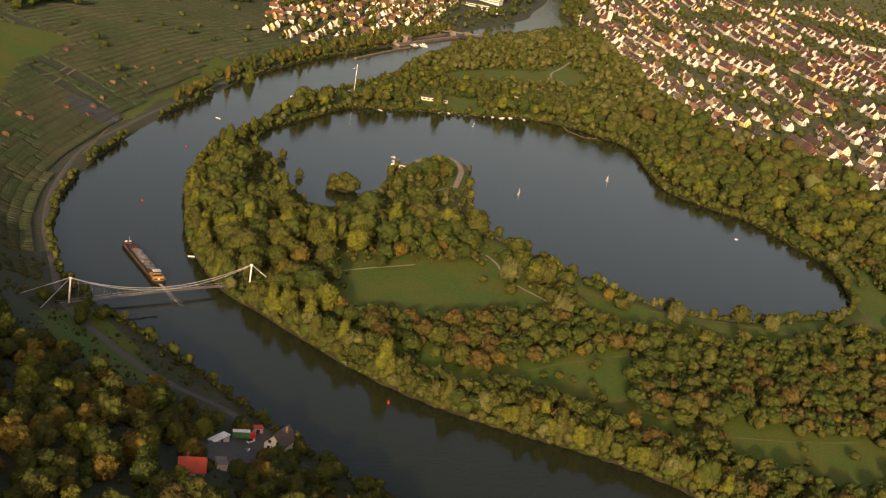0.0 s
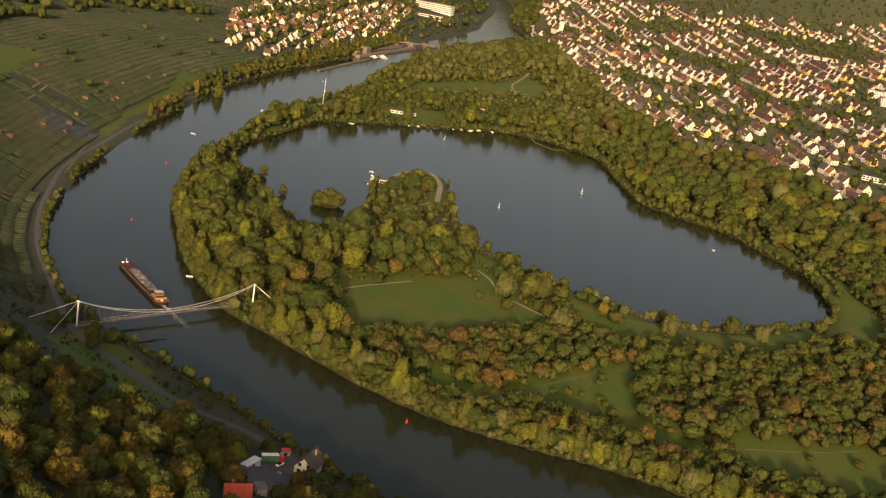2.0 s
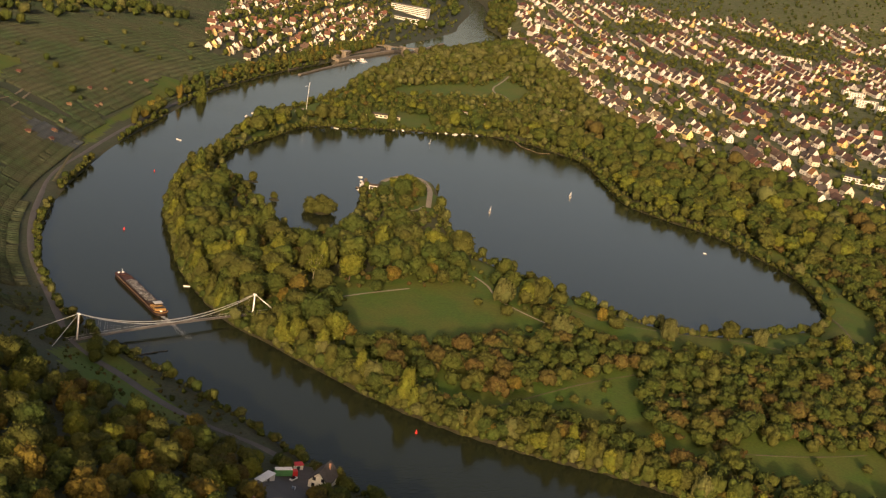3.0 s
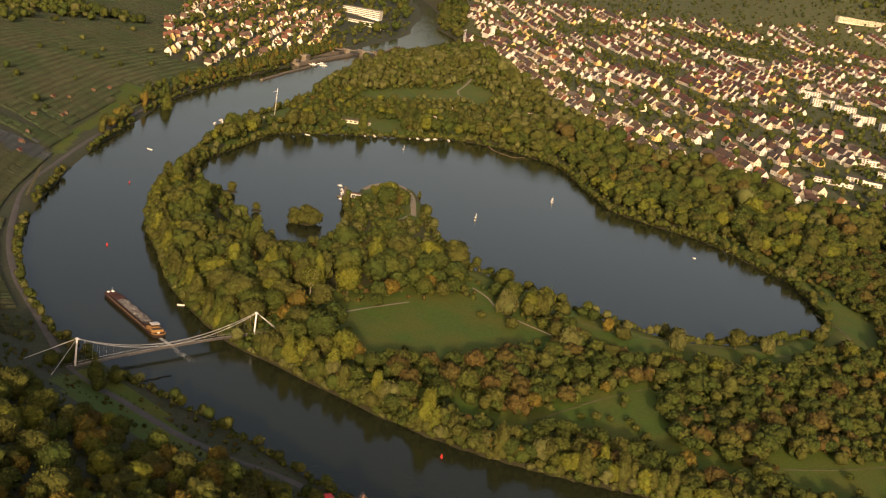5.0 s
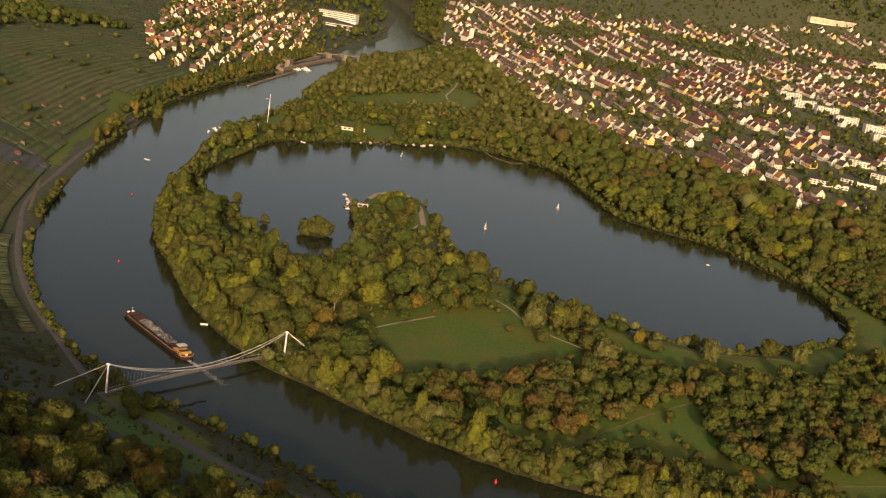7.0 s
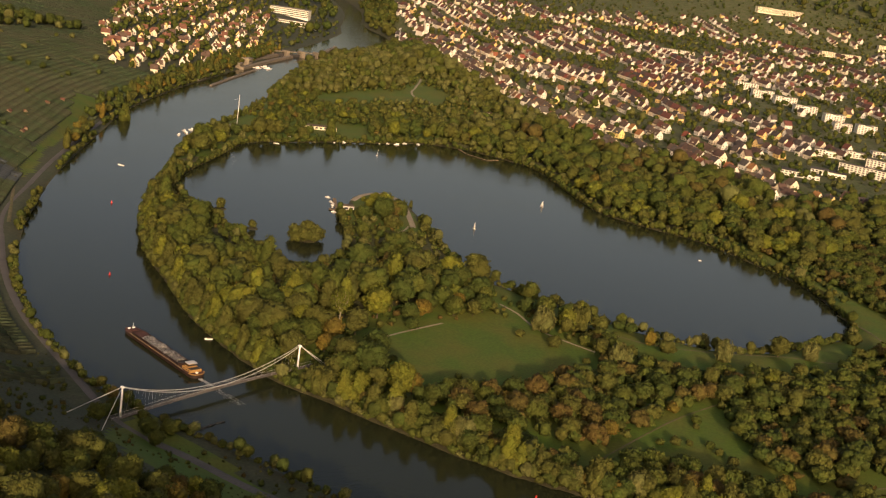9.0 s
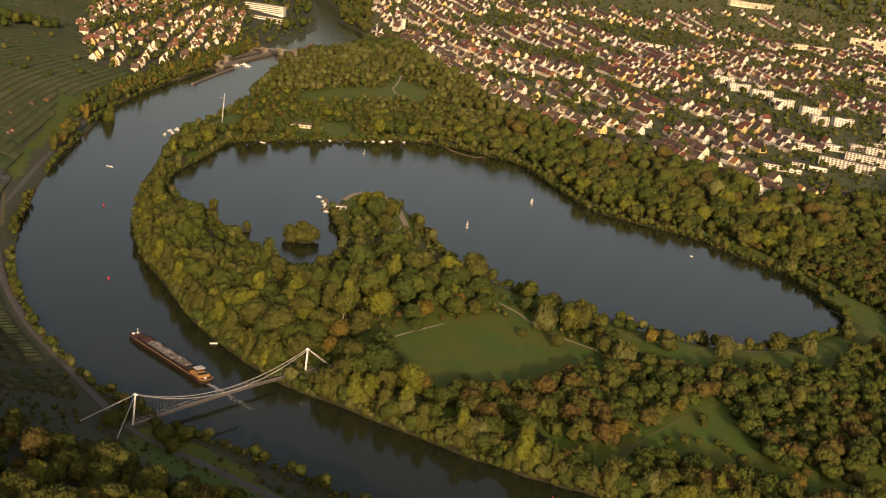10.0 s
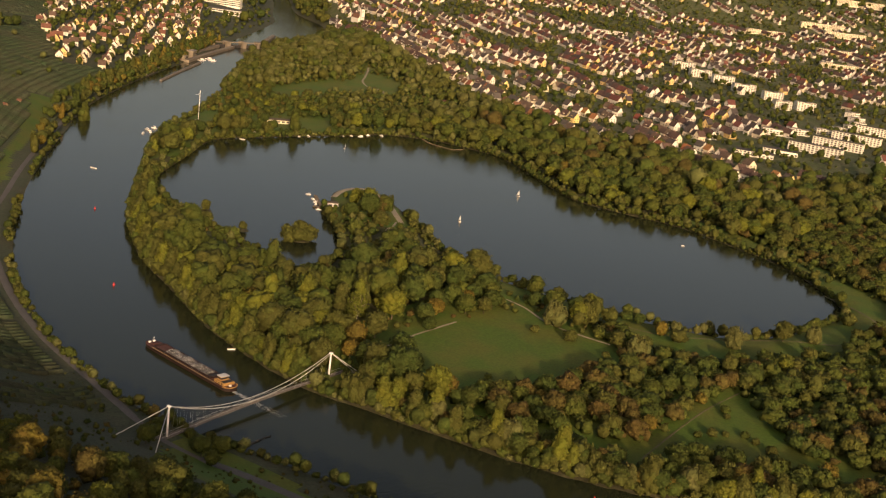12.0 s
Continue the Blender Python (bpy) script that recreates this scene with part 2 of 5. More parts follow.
CLEARINGS = [
    [(194, 8), (241, 9), (282, 3), (303, -12), (294, -77), (266, -99), (212, -88), (158, -68), (138, -48), (150, -20), (169, -8)],
    [(179, -164), (230, -152), (281, -156), (267, -176), (232, -200), (218, -225), (236, -254), (222, -262), (203, -244), (196, -207), (180, -185)],
    [(252, -252), (312, -296), (330, -330), (260, -335), (234, -306), (228, -274)],
    [(337, -49), (334, -102), (354, -122), (390, -140), (434, -183), (396, -185), (328, -136), (309, -127), (307, -89)],
    [(799, 669), (863, 698), (973, 712), (1003, 695), (1071, 724), (1098, 724), (1085, 657), (983, 592), (980, 621), (916, 640), (795, 632)],
    [(525, 547), (624, 614), (632, 585), (567, 537)],
    [(555, -143), (616, -125), (569, -177), (462, -231), (501, -194)],
    [(663, 535), (675, 547), (719, 537), (742, 518), (805, 500), (791, 485), (744, 493), (693, 513)],
    [(-26, -193), (0, -174), (28, -167), (32, -179), (13, -193), (-13, -212), (-31, -214)],
    [(122, -36), (133, -80), (143, -110), (167, -151), (177, -168), (160, -166), (133, -124), (121, -90), (117, -48)],
    [(168, 15), (224, 22), (256, 18), (241, 8), (194, 8), (156, -8), (148, -2)],
    [(630, 478), (640, 530), (700, 545), (720, 500), (690, 458)],
    [(768, 500), (800, 522), (815, 492), (790, 455), (757, 445)],
]
CLEARINGS = [np.array(c, float) for c in CLEARINGS]


def axis_steps(lo, hi, fine, reach):
    core = list(np.arange(lo, hi + 0.1, fine))
    core += list(np.arange(core[-1] + 13, 2350, 13))
    a, b, s = [], [], fine
    p, q = lo, core[-1]
    while p > -reach or q < reach:
        s *= 1.13
        p, q = p - s, q + s + 6
        if p > -reach * 1.15:
            a.append(p)
        if q < reach * 1.15:
            b.append(q)
    return np.array(a[::-1] + core + b)


gx, gy = axis_steps(-100, 780, 5.0, 5200), axis_steps(-340, 620, 5.0, 5200)
XX, YY = np.meshgrid(gx, gy)
ZZ = height(XX, YY)
verts = np.stack([XX.ravel(), YY.ravel(), ZZ.ravel()], 1)
ny, nx = XX.shape
ids = np.arange(nx * ny).reshape(ny, nx)
quads = np.stack([ids[:-1, :-1], ids[:-1, 1:], ids[1:, 1:], ids[1:, :-1]], -1).reshape(-1, 4)
cx, cy = XX[:-1, :-1] + np.diff(XX, axis=1)[:-1] / 2, YY[:-1, :-1] + np.diff(YY, axis=0)[:, :-1] / 2
cz = ZZ[:-1, :-1]
zone = np.full(cx.shape, 1)
zone[inside(hill_side, cx, cy)] = 2
TOWN_EDGE = np.array([(1416, 993), (1284, 828), (1142, 612), (1017, 423), (955, 326), (994, 246), (984, 155), (900, 73), (968, 16), (1166, -30), (1607, -284), (4470, 344), (4466, 3424), (2625, 2172), (2040, 1596), (1533, 1149)], float)
zone[inside(TOWN_EDGE, cx, cy)] = 3
for c in CLEARINGS:
    zone[inside(c, cx, cy)] = 0
zone[~inside(hill_side, cx, cy) & (cy < 45) & (cx < 700)] = 0
zone[np.hypot(cx - 440, cy - 225) < 70] = 0
zone[~inside(hill_side, cx, cy) & (cx < 1250) & (cy > 440) & (zone == 1)] = 0
SLOPE_GRASS = [[(50, 374), (148, 627), (250, 617), (204, 561), (142, 486), (84, 369)], [(217, 426), (270, 488), (388, 609), (459, 703), (492, 703), (456, 654), (369, 571), (280, 486), (231, 425), (209, 408)],
               [(-27, -21), (8, 0), (8, -66), (-1, -122), (-27, -109), (-37, -69)]]
SLOPE_GRASS = [np.array(c, float) for c in SLOPE_GRASS]
for c in SLOPE_GRASS:
    zone[inside(c, cx, cy)] = 0
zone[(cz < 0.5) & ~inside(hill_side, cx, cy)] = 4
ground = new("ground", raw_mesh("ground", verts, quads, [M_GRASS, M_FLOOR, M_SLOPE, M_TOWN, M_BANK], zone.ravel()))
ground.data.polygons.foreach_set("use_smooth", [True] * len(ground.data.polygons))
tagged(ground, "valley ground of meadow, woodland floor, vineyard slope and gardens", "ground", kind="structure")
bm = bmesh.new()
bmesh.ops.create_grid(bm, x_segments=1, y_segments=1, size=5400)
water = part("water", bm, M_WATER, None)
tagged(water, "dark calm river and lake water with faint ripples", "water", kind="structure")


def ground_z(x, y):
    """Height of the ground sheet at one place."""
    i = min(max(int(np.searchsorted(gx, x)) - 1, 0), nx - 2)
    j = min(max(int(np.searchsorted(gy, y)) - 1, 0), ny - 2)
    u, v = (x - gx[i]) / (gx[i + 1] - gx[i]), (y - gy[j]) / (gy[j + 1] - gy[j])
    return float((ZZ[j, i] * (1 - u) + ZZ[j, i + 1] * u) * (1 - v) + (ZZ[j + 1, i] * (1 - u) + ZZ[j + 1, i + 1] * u) * v)
# ---- trees ----
rng = np.random.default_rng(7)
PHI = (1 + 5 ** 0.5) / 2
ICO_V = np.array([(-1, PHI, 0), (1, PHI, 0), (-1, -PHI, 0), (1, -PHI, 0), (0, -1, PHI), (0, 1, PHI), (0, -1, -PHI), (0, 1, -PHI), (PHI, 0, -1), (PHI, 0, 1), (-PHI, 0, -1), (-PHI, 0, 1)]) / math.hypot(1, PHI)
ICO_F = np.array([(0, 11, 5), (0, 5, 1), (0, 1, 7), (0, 7, 10), (0, 10, 11), (1, 5, 9), (5, 11, 4), (11, 10, 2), (10, 7, 6), (7, 1, 8), (3, 9, 4), (3, 4, 2), (3, 2, 6), (3, 6, 8), (3, 8, 9), (4, 9, 5), (2, 4, 11), (6, 2, 10), (8, 6, 7), (9, 8, 1)])


def finer(v, f):
    """Each triangle of a ball into four."""
    v, cut, out = [tuple(p) for p in v], {}, []

    def mid(a, b):
        key = (min(a, b), max(a, b))
        if key not in cut:
            p = np.array(v[a]) + np.array(v[b])
            cut[key] = len(v)
            v.append(tuple(p / np.linalg.norm(p)))
        return cut[key]
    for a, b, c in f:
        x, y, z = mid(a, b), mid(b, c), mid(c, a)
        out.extend(((a, x, z), (x, b, y), (z, y, c), (x, y, z)))
    return np.array(v), np.array(out)


BALL_V, BALL_F = finer(ICO_V, ICO_F)


def crown(seed, high, wide, form, lumps, leaves, leaf):
    """Verts and triangles of a crown: lumps of foliage with leaf sprays standing out of them. form: round, tall, willow or bush."""
    r = np.random.default_rng(seed)
    vs, fs, n = [], [], 0
    core_v, core_f = (BALL_V, BALL_F) if lumps > 4 else (ICO_V, ICO_F)
    base = {"round": 0.18, "tall": 0.06, "willow": 0.10, "bush": 0.0}[form] * high
    mid, half = (base + high) / 2, (high - base) / 2
    centres = []
    core = core_v * (1 + 0.50 * (r.random((len(core_v), 1)) - 0.5)) * np.array((wide * 0.42, wide * 0.42, half * 0.90))
    if form == "tall":
        core[:, :2] *= (0.95 - 0.45 * core[:, 2:] / half)
    vs.append(core + np.array((0, 0, mid)))
    fs.append(core_f)
    n += len(core_v)
    centres.append((np.array((0, 0, mid)), wide * 0.42, half * 0.90 / (wide * 0.42)))
    for k in range(lumps):
        u = -0.85 + 1.75 * (k + r.random()) / lumps
        a = k * 2.4 + r.random() * 0.9
        if form == "tall":
            reach = wide * 0.5 * (0.55 - 0.40 * max(u, -0.3)) * (0.5 + 0.6 * r.random())
            size = wide * (0.30 - 0.10 * u) * (0.8 + 0.4 * r.random())
        else:
            reach = wide * 0.5 * math.sqrt(max(0.05, 1 - u * u)) * (0.42 + 0.30 * r.random())
            size = wide * (0.16 + 0.07 * r.random()) * (1.15 if form == "willow" else 1)
        c = np.array((reach * math.cos(a), reach * math.sin(a), mid + u * half * (0.80 if form != "tall" else 0.9)))
        tall = 1.5 if form in ("tall", "willow") else 0.85
        centres.append((c, size, tall))
        v = ICO_V * (1 + 0.85 * (r.random((12, 1)) - 0.5)) * size * np.array((1, 1, tall))
        vs.append(v + c)
        fs.append(ICO_F + n)
        n += 12
    for k in range(leaves):
        c, size, tall = centres[r.integers(len(centres))] if r.random() > 0.25 else centres[0]
        d = r.normal(size=3)
        d /= np.linalg.norm(d)
        if d[2] < -0.5:
            d[2] *= -1
        p = c + d * size * np.array((1, 1, tall)) * (0.90 + 0.42 * r.random())
        t = np.cross(d, r.normal(size=3))
        t /= np.linalg.norm(t) + 1e-9
        b = np.cross(d, t) + 0.5 * d * r.normal()
        s = leaf * (0.6 + 0.8 * r.random())
        if form == "willow":
            b = np.array((0.2 * r.normal(), 0.2 * r.normal(), -1.6))
        vs.append(np.array((p - t * s * 0.5 - b * s * 0.4, p + t * s * 0.5 - b * s * 0.3, p + t * s * 0.3 + b * s * 0.5 + d * s * 0.3, p - t * s * 0.4 + b * s * 0.45)))
        fs.append(np.array(((n, n + 1, n + 2), (n, n + 2, n + 3))))
        n += 4
    v = np.vstack(vs)
    v[:, 2] = np.maximum(v[:, 2], 0.02 * high)
    return v, np.vstack(fs)


def trunk_mesh(seed, high, thick, mat, limbs=4, top=0.55):
    r = random.Random(seed)
    bm = bmesh.new()
    tube(bm, (0, 0, -0.6), (0, 0, high * top), thick, thick * 0.45, 7, caps=False)
    for k in range(limbs):
        a, z = k * 2.1 + r.random(), high * (0.25 + 0.25 * k / max(1, limbs))
        out = high * (0.16 + 0.08 * r.random())
        tube(bm, (0, 0, z), (out * math.cos(a), out * math.sin(a), z + high * 0.26), thick * 0.4, thick * 0.12, 5, caps=False)
    me = bpy.data.meshes.new("trunk")
    bm.to_mesh(me)
    bm.free()
    me.materials.append(mat)
    return me


# kinds of tree: form, height, width, lumps, leaves, leaf size, foliage choices
KINDS = {
    "round": ("round", 13.0, 12.0, 24, 760, 0.8, (0, 1, 2, 3)),
    "oak": ("round", 15.5, 15.5, 30, 900, 0.9, (0, 0, 1, 2, 2)),
    "autumn": ("round", 11.0, 10.0, 18, 560, 0.8, (4, 5, 2, 4)),
    "poplar": ("tall", 19.0, 9.0, 20, 620, 0.85, (1, 2, 2, 3)),
    "willow": ("willow", 13.0, 14.0, 20, 700, 0.9, (6, 6, 2)),
    "thicket": ("round", 8.6, 11.0, 20, 640, 0.8, (0, 1, 2, 5)),
    "bush": ("bush", 5.0, 6.5, 8, 220, 0.75, (1, 2, 2, 5, 6)),
}
LABELS = {
    "round": ("broad-leaved tree with a rounded green crown in the riverside park", "tree"),
    "oak": ("large dark green tree with a wide lumpy crown", "tree"),
    "autumn": ("small park tree turning gold and rust in autumn", "tree"),
    "poplar": ("tall slender poplar with yellow-green leaves on the river bank", "tree"),
    "willow": ("grey-green willow with a drooping crown beside the lake", "tree"),
    "thicket": ("low broad-crowned tree in the dense park thicket", "tree"),
    "bush": ("low leafy shrub growing beside the trees", "shrub"),
}
models = {}
for kind, (form, high, wide, lumps, leaves, leaf, tones) in KINDS.items():
    models[kind] = []
    for k in range(4 if kind != "bush" else 3):
        tone = tones[k % len(tones)]
        v, f = crown(100 + 17 * k + len(kind), high * (0.9 + 0.07 * k), wide, form, lumps, leaves, leaf)
        me = raw_mesh("crown", v, f, [FOLIAGE[tone]], rounded=True)
        tm = trunk_mesh(k, high, 0.028 * high, M_BARK)
        t = thing("tree" if kind != "bush" else "shrub", *LABELS[kind], group="trees of the park" if kind != "bush" else "shrubs of the park")
        c, s = new("crown", me), new("trunk", tm)
        c.parent = s.parent = t
        models[kind].append([t, False])


def plant(kind, x, y, size=1.0, pick=None, r=random):
    """One tree as a thing of its own."""
    k = r.randrange(len(models[kind])) if pick is None else pick % len(models[kind])
    m = pose(x, y, ground_z(x, y) - 0.1, 0, 0, r.uniform(0, 360)) @ Matrix.Scale(size, 4)
    first, used = models[kind][k]
    if not used:
        first.matrix_basis = m
        models[kind][k][1] = True
        return first
    t = copy_thing(first, m)
    t.scale = (size, size, size)
    return t


# light versions for the many, and lighter ones for what stays far off
dense, lite, tiny, speck = {}, {}, {}, {}
for kind, (form, high, wide, lumps, leaves, leaf, tones) in KINDS.items():
    dense[kind] = [crown(300 + k, high * (0.88 + 0.06 * k), wide, form, lumps, int(leaves * 0.9), leaf * 0.9) for k in range(6)]
    lite[kind] = [crown(900 + k, high * (0.88 + 0.06 * k), wide, form, max(9, int(lumps * 0.6)), leaves // 3, leaf * 1.05) for k in range(6)]
    tiny[kind] = [crown(700 + k, high * (0.88 + 0.06 * k), wide, form, 6, 60, leaf * 1.35) for k in range(6)]
    speck[kind] = [crown(500 + k, high * (0.88 + 0.06 * k), wide, form, 1, 12, leaf * 1.9) for k in range(6)]


def wood(name, label, rows, stock=lite):
    """A stand of trees as one object: rows of kind, x, y, z, size, tone."""
    vs, fs, ix, n = [], [], [], 0
    for kind, x, y, z, size, tone in rows:
        v, f = stock[kind][rng.integers(6)]
        a = rng.random() * 6.283
        c, s = math.cos(a) * size, math.sin(a) * size
        w = np.stack([v[:, 0] * c - v[:, 1] * s + x, v[:, 0] * s + v[:, 1] * c + y, v[:, 2] * size * (0.9 + 0.2 * rng.random()) + z - 0.3], 1)
        vs.append(w)
        fs.append(f + n)
        ix.append(np.full(len(f), tone))
        n += len(v)
    ob = new(name, raw_mesh(name, np.vstack(vs), np.vstack(fs), FOLIAGE, np.concatenate(ix), True))
    return tagged(ob, label, "woodland", kind="stuff")


def scatter(x0, y0, x1, y1, step, seed):
    """Jittered places over a stretch of the plan."""
    r = np.random.default_rng(seed)
    xs, ys = np.meshgrid(np.arange(x0, x1, step), np.arange(y0, y1, step))
    xs = xs + (r.random(xs.shape) - 0.5) * step * 0.95
    ys = ys + (r.random(ys.shape) - 0.5) * step * 0.95
    return xs.ravel(), ys.ravel()


PATHS = {
    "meadow_path": (2.6, [(157, 12), (173, 9), (205, 10), (246, 8)]),
    "park_path": (3.0, [(315, 13), (310, -5), (295, -34), (294, -75)]),
    "lakeside_path": (2.4, [(334, -20), (335, -50), (342, -87), (364, -113), (400, -141), (437, -184), (502, -204)]),
    "field_track": (1.8, [(151, -160), (232, -158), (282, -162)]),
    "point_path": (3.0, [(416, 178), (402, 171), (381, 162), (343, 114)]),
    "lower_track": (2.2, [(245, -259), (280, -280), (315, -295)]),
    "east_path": (3.5, [(596, -86), (561, -132), (539, -159), (501, -194)]),
    "north_path": (5.0, [(1150, 770), (1118, 747), (1066, 712), (1032, 690), (1004, 660), (1000, 636), (972, 593)]),
}
PROMENADE = spline([(442, 264), (462, 272), (481, 273), (488, 263), (481, 246), (465, 223), (441, 198), (417, 174)], 4)
path_lines = {k: spline(p, 5.0) for k, (w, p) in PATHS.items()}


def ribbon(name, line, width, mat, label, category="path", lift=0.06):
    """A path laid on the ground."""
    d = np.gradient(line, axis=0)
    n = np.stack([-d[:, 1], d[:, 0]], 1) / (np.linalg.norm(d, axis=1)[:, None] + 1e-9)
    k = np.array([-0.5, -0.2, 0.2, 0.5]) * width
    p = line[:, None] + n[:, None] * k[None, :, None]
    z = height(p[..., 0], p[..., 1]).max(1, keepdims=True).repeat(4, 1) + lift + np.array([-0.3, 0.05, 0.05, -0.3])
    v = np.concatenate([p, z[..., None]], -1).reshape(-1, 3)
    i = np.arange(len(line) * 4).reshape(-1, 4)
    q = np.concatenate([np.stack([i[:-1, j], i[:-1, j + 1], i[1:, j + 1], i[1:, j]], -1) for j in range(3)])
    return tagged(new(name, raw_mesh(name, v, q, [mat])), label, category, kind="structure")


for k, (w, p) in PATHS.items():
    if k in ("field_track", "lower_track", "lakeside_path", "east_path"):
        ribbon("path", path_lines[k], w, M_TRACK, "worn earth track through the park grass")
    else:
        ribbon("path", path_lines[k], w, M_PATH, "pale gravel path through the park")
RIVER_ROAD = spline([(24, -214), (19, -152), (8, -117), (-1, -89), (-3, -52), (-4, -10), (1, 18), (13, 56), (25, 96), (36, 131), (58, 183), (89, 241), (139, 320), (197, 383), (285, 473), (431, 609)], 4.0)
ribbon("road", RIVER_ROAD, 5.0, M_ROAD, "narrow asphalt road along the river bank", "road")

rx, ry = scatter(90, -60, 830, 700, 13.2, 3)
low_x, low_y = scatter(90, -420, 830, -60, 10.6, 4)                       # the low thicket south of the lake
rx, ry = np.r_[rx, low_x], np.r_[ry, low_y]
d_in, d_lk = gap(inner, rx, ry), gap(lake, rx, ry, True)
keep = ~inside(river, rx, ry) & ~inside(lake, rx, ry) & ~inside(hill_side, rx, ry) & (d_in > 2.5) & (d_lk > 3)
for c in CLEARINGS:
    keep &= ~inside(c, rx, ry)
for k, line in path_lines.items():
    keep &= gap(line, rx, ry) > 4.5
thin = np.random.default_rng(31).random(rx.shape)
keep &= ~((d_lk < 30) & (rx > 305) & (ry < 40) & (thin < 0.82))          # open lawn along the south shore
for x0, y0, r0 in ((186, 38, 17), (215, 35, 11), (216, 8, 14), (284, -96, 12), (358, -130, 12), (385, -104, 9), (404, -148, 12), (155, 65, 9)):
    keep &= np.hypot(rx - x0, ry - y0) > r0
keep &= (np.hypot(rx - 118, ry + 8) > 17) & (gap(PROMENADE, rx, ry) > 8)                                   # bridge landing
keep &= ~((np.hypot(rx - 462, ry - 250) < 56) & (thin < 0.94))             # the point
keep &= ~(inside(np.array([(180, 0), (300, -20), (300, 20), (190, 35)], float), rx, ry) & (thin < 0.6))
rx, ry, d_in, d_lk = rx[keep], ry[keep], d_in[keep], d_lk[keep]
rz = height(rx, ry)
rows, solo = [], 0
for x, y, z, di, dl in zip(rx, ry, rz, d_in, d_lk):
    u = rng.random()
    patch = noise.noise(Vector((x * 0.018, y * 0.018, 5.0)))
    size = 0.88 + 0.42 * rng.random()
    if di < 13:
        kind = "poplar" if u < 0.30 else ("round" if u < 0.62 else ("bush" if u < 0.9 else "willow"))
        tone = int(rng.choice((1, 2, 3, 2)))
        size = 0.62 + 0.35 * rng.random()
    elif dl < 12:
        kind = "willow" if u < 0.25 else ("bush" if u < 0.8 else "round")
        tone = int(rng.choice((6, 2, 1)))
        size = 0.45 + 0.35 * rng.random()
    elif dl < 34 and y > 60 and x < 420:
        kind = "round" if u < 0.7 else "bush"
        tone = int(rng.choice((0, 1, 2, 6)))
        size = 0.42 + 0.25 * rng.random()
    elif y > 40 and x < 480:
        kind = "oak" if u < 0.42 else ("round" if u < 0.80 else ("poplar" if u < 0.90 else "autumn"))
        tone = int(rng.choice((0, 1, 1, 2, 2, 3))) if kind != "autumn" else int(rng.choice((4, 5, 2)))
        size = 0.95 + 0.45 * rng.random()
    else:
        kind = ("autumn" if u < 0.26 else "round") if patch > 0.22 else ("oak" if u < 0.3 else ("round" if u < 0.78 else ("autumn" if u < 0.83 else "bush")))
        tone = int(rng.choice((0, 0, 1, 1, 2, 2, 3) if y > -60 else (0, 0, 1, 1, 2, 5))) if kind != "autumn" else int(rng.choice((4, 5, 2, 2) if y > -60 else (5, 4, 2, 2, 1)))
    if y < -60 and di > 13 and dl > 12:
        kind = "thicket" if kind in ("round", "oak") else kind
        size *= (0.92 if kind == "thicket" else 0.78) + 0.25 * patch
    if y > 505 and x > 470:
        size *= 0.6
    if solo < 120 and x < 200 and -260 < y < 60 and di > 13 and kind != "bush":
        solo += 1
        plant(kind, float(x), float(y), float(size))
    else:
        rows.append((kind, x, y, z, size, tone))
wood("park_wood", "dense mixed park woodland of green and autumn trees", rows)

px_, py_ = scatter(90, -420, 780, 420, 8.6, 61)
keep = ~inside(river, px_, py_) & ~inside(lake, px_, py_) & ~inside(hill_side, px_, py_) & (gap(inner, px_, py_) > 6) & (np.hypot(px_ - 462, py_ - 248) > 52)
for c in CLEARINGS:
    keep &= ~inside(c, px_, py_)
for k, line in path_lines.items():
    keep &= gap(line, px_, py_) > 4
px_, py_ = px_[keep], py_[keep]
d_lk = gap(lake, px_, py_, True)
keep = (gap(PROMENADE, px_, py_) > 7) & ~((d_lk < 30) & (px_ > 305) & (py_ < 40))
px_, py_ = px_[keep], py_[keep]
rows = [("bush", x, y, z, (0.75 + 0.7 * rng.random()) * (1.0 if y < -60 else 0.62), int(rng.choice((0, 1, 1, 2, 2, 5)))) for x, y, z in zip(px_, py_, height(px_, py_))]
wood("park_undergrowth", "low leafy thicket between the park trees", rows, speck)

# the close row of trees along the river bank of the park
bank = inner[(inner[:, 1] > -330) & (inner[:, 1] < 330)]
along = np.r_[0, np.cumsum(np.linalg.norm(np.diff(bank, axis=0), axis=1))]
r_bank = random.Random(14)
for s in np.arange(0, along[-1], 4.6):
    x, y = np.interp(s, along, bank[:, 0]), np.interp(s, along, bank[:, 1])
    dx, dy = np.interp(s + 5, along, bank[:, 0]) - np.interp(s - 5, along, bank[:, 0]), np.interp(s + 5, along, bank[:, 1]) - np.interp(s - 5, along, bank[:, 1])
    k = math.hypot(dx, dy) + 1e-9
    d = r_bank.choice((4.0, 6.0, 9.5))
    x, y = x + dy / k * d, y - dx / k * d
    if math.hypot(x - 112, y + 4) < 15:
        continue
    u = r_bank.random()
    if y > 12:
        plant("poplar" if u < 0.72 else "round", x, y, r_bank.uniform(0.70, 0.98), r=r_bank)
    else:
        plant("poplar" if u < 0.22 else ("round" if u < 0.62 else ("willow" if u < 0.75 else "autumn")), x, y, r_bank.uniform(0.58, 0.9), r=r_bank)

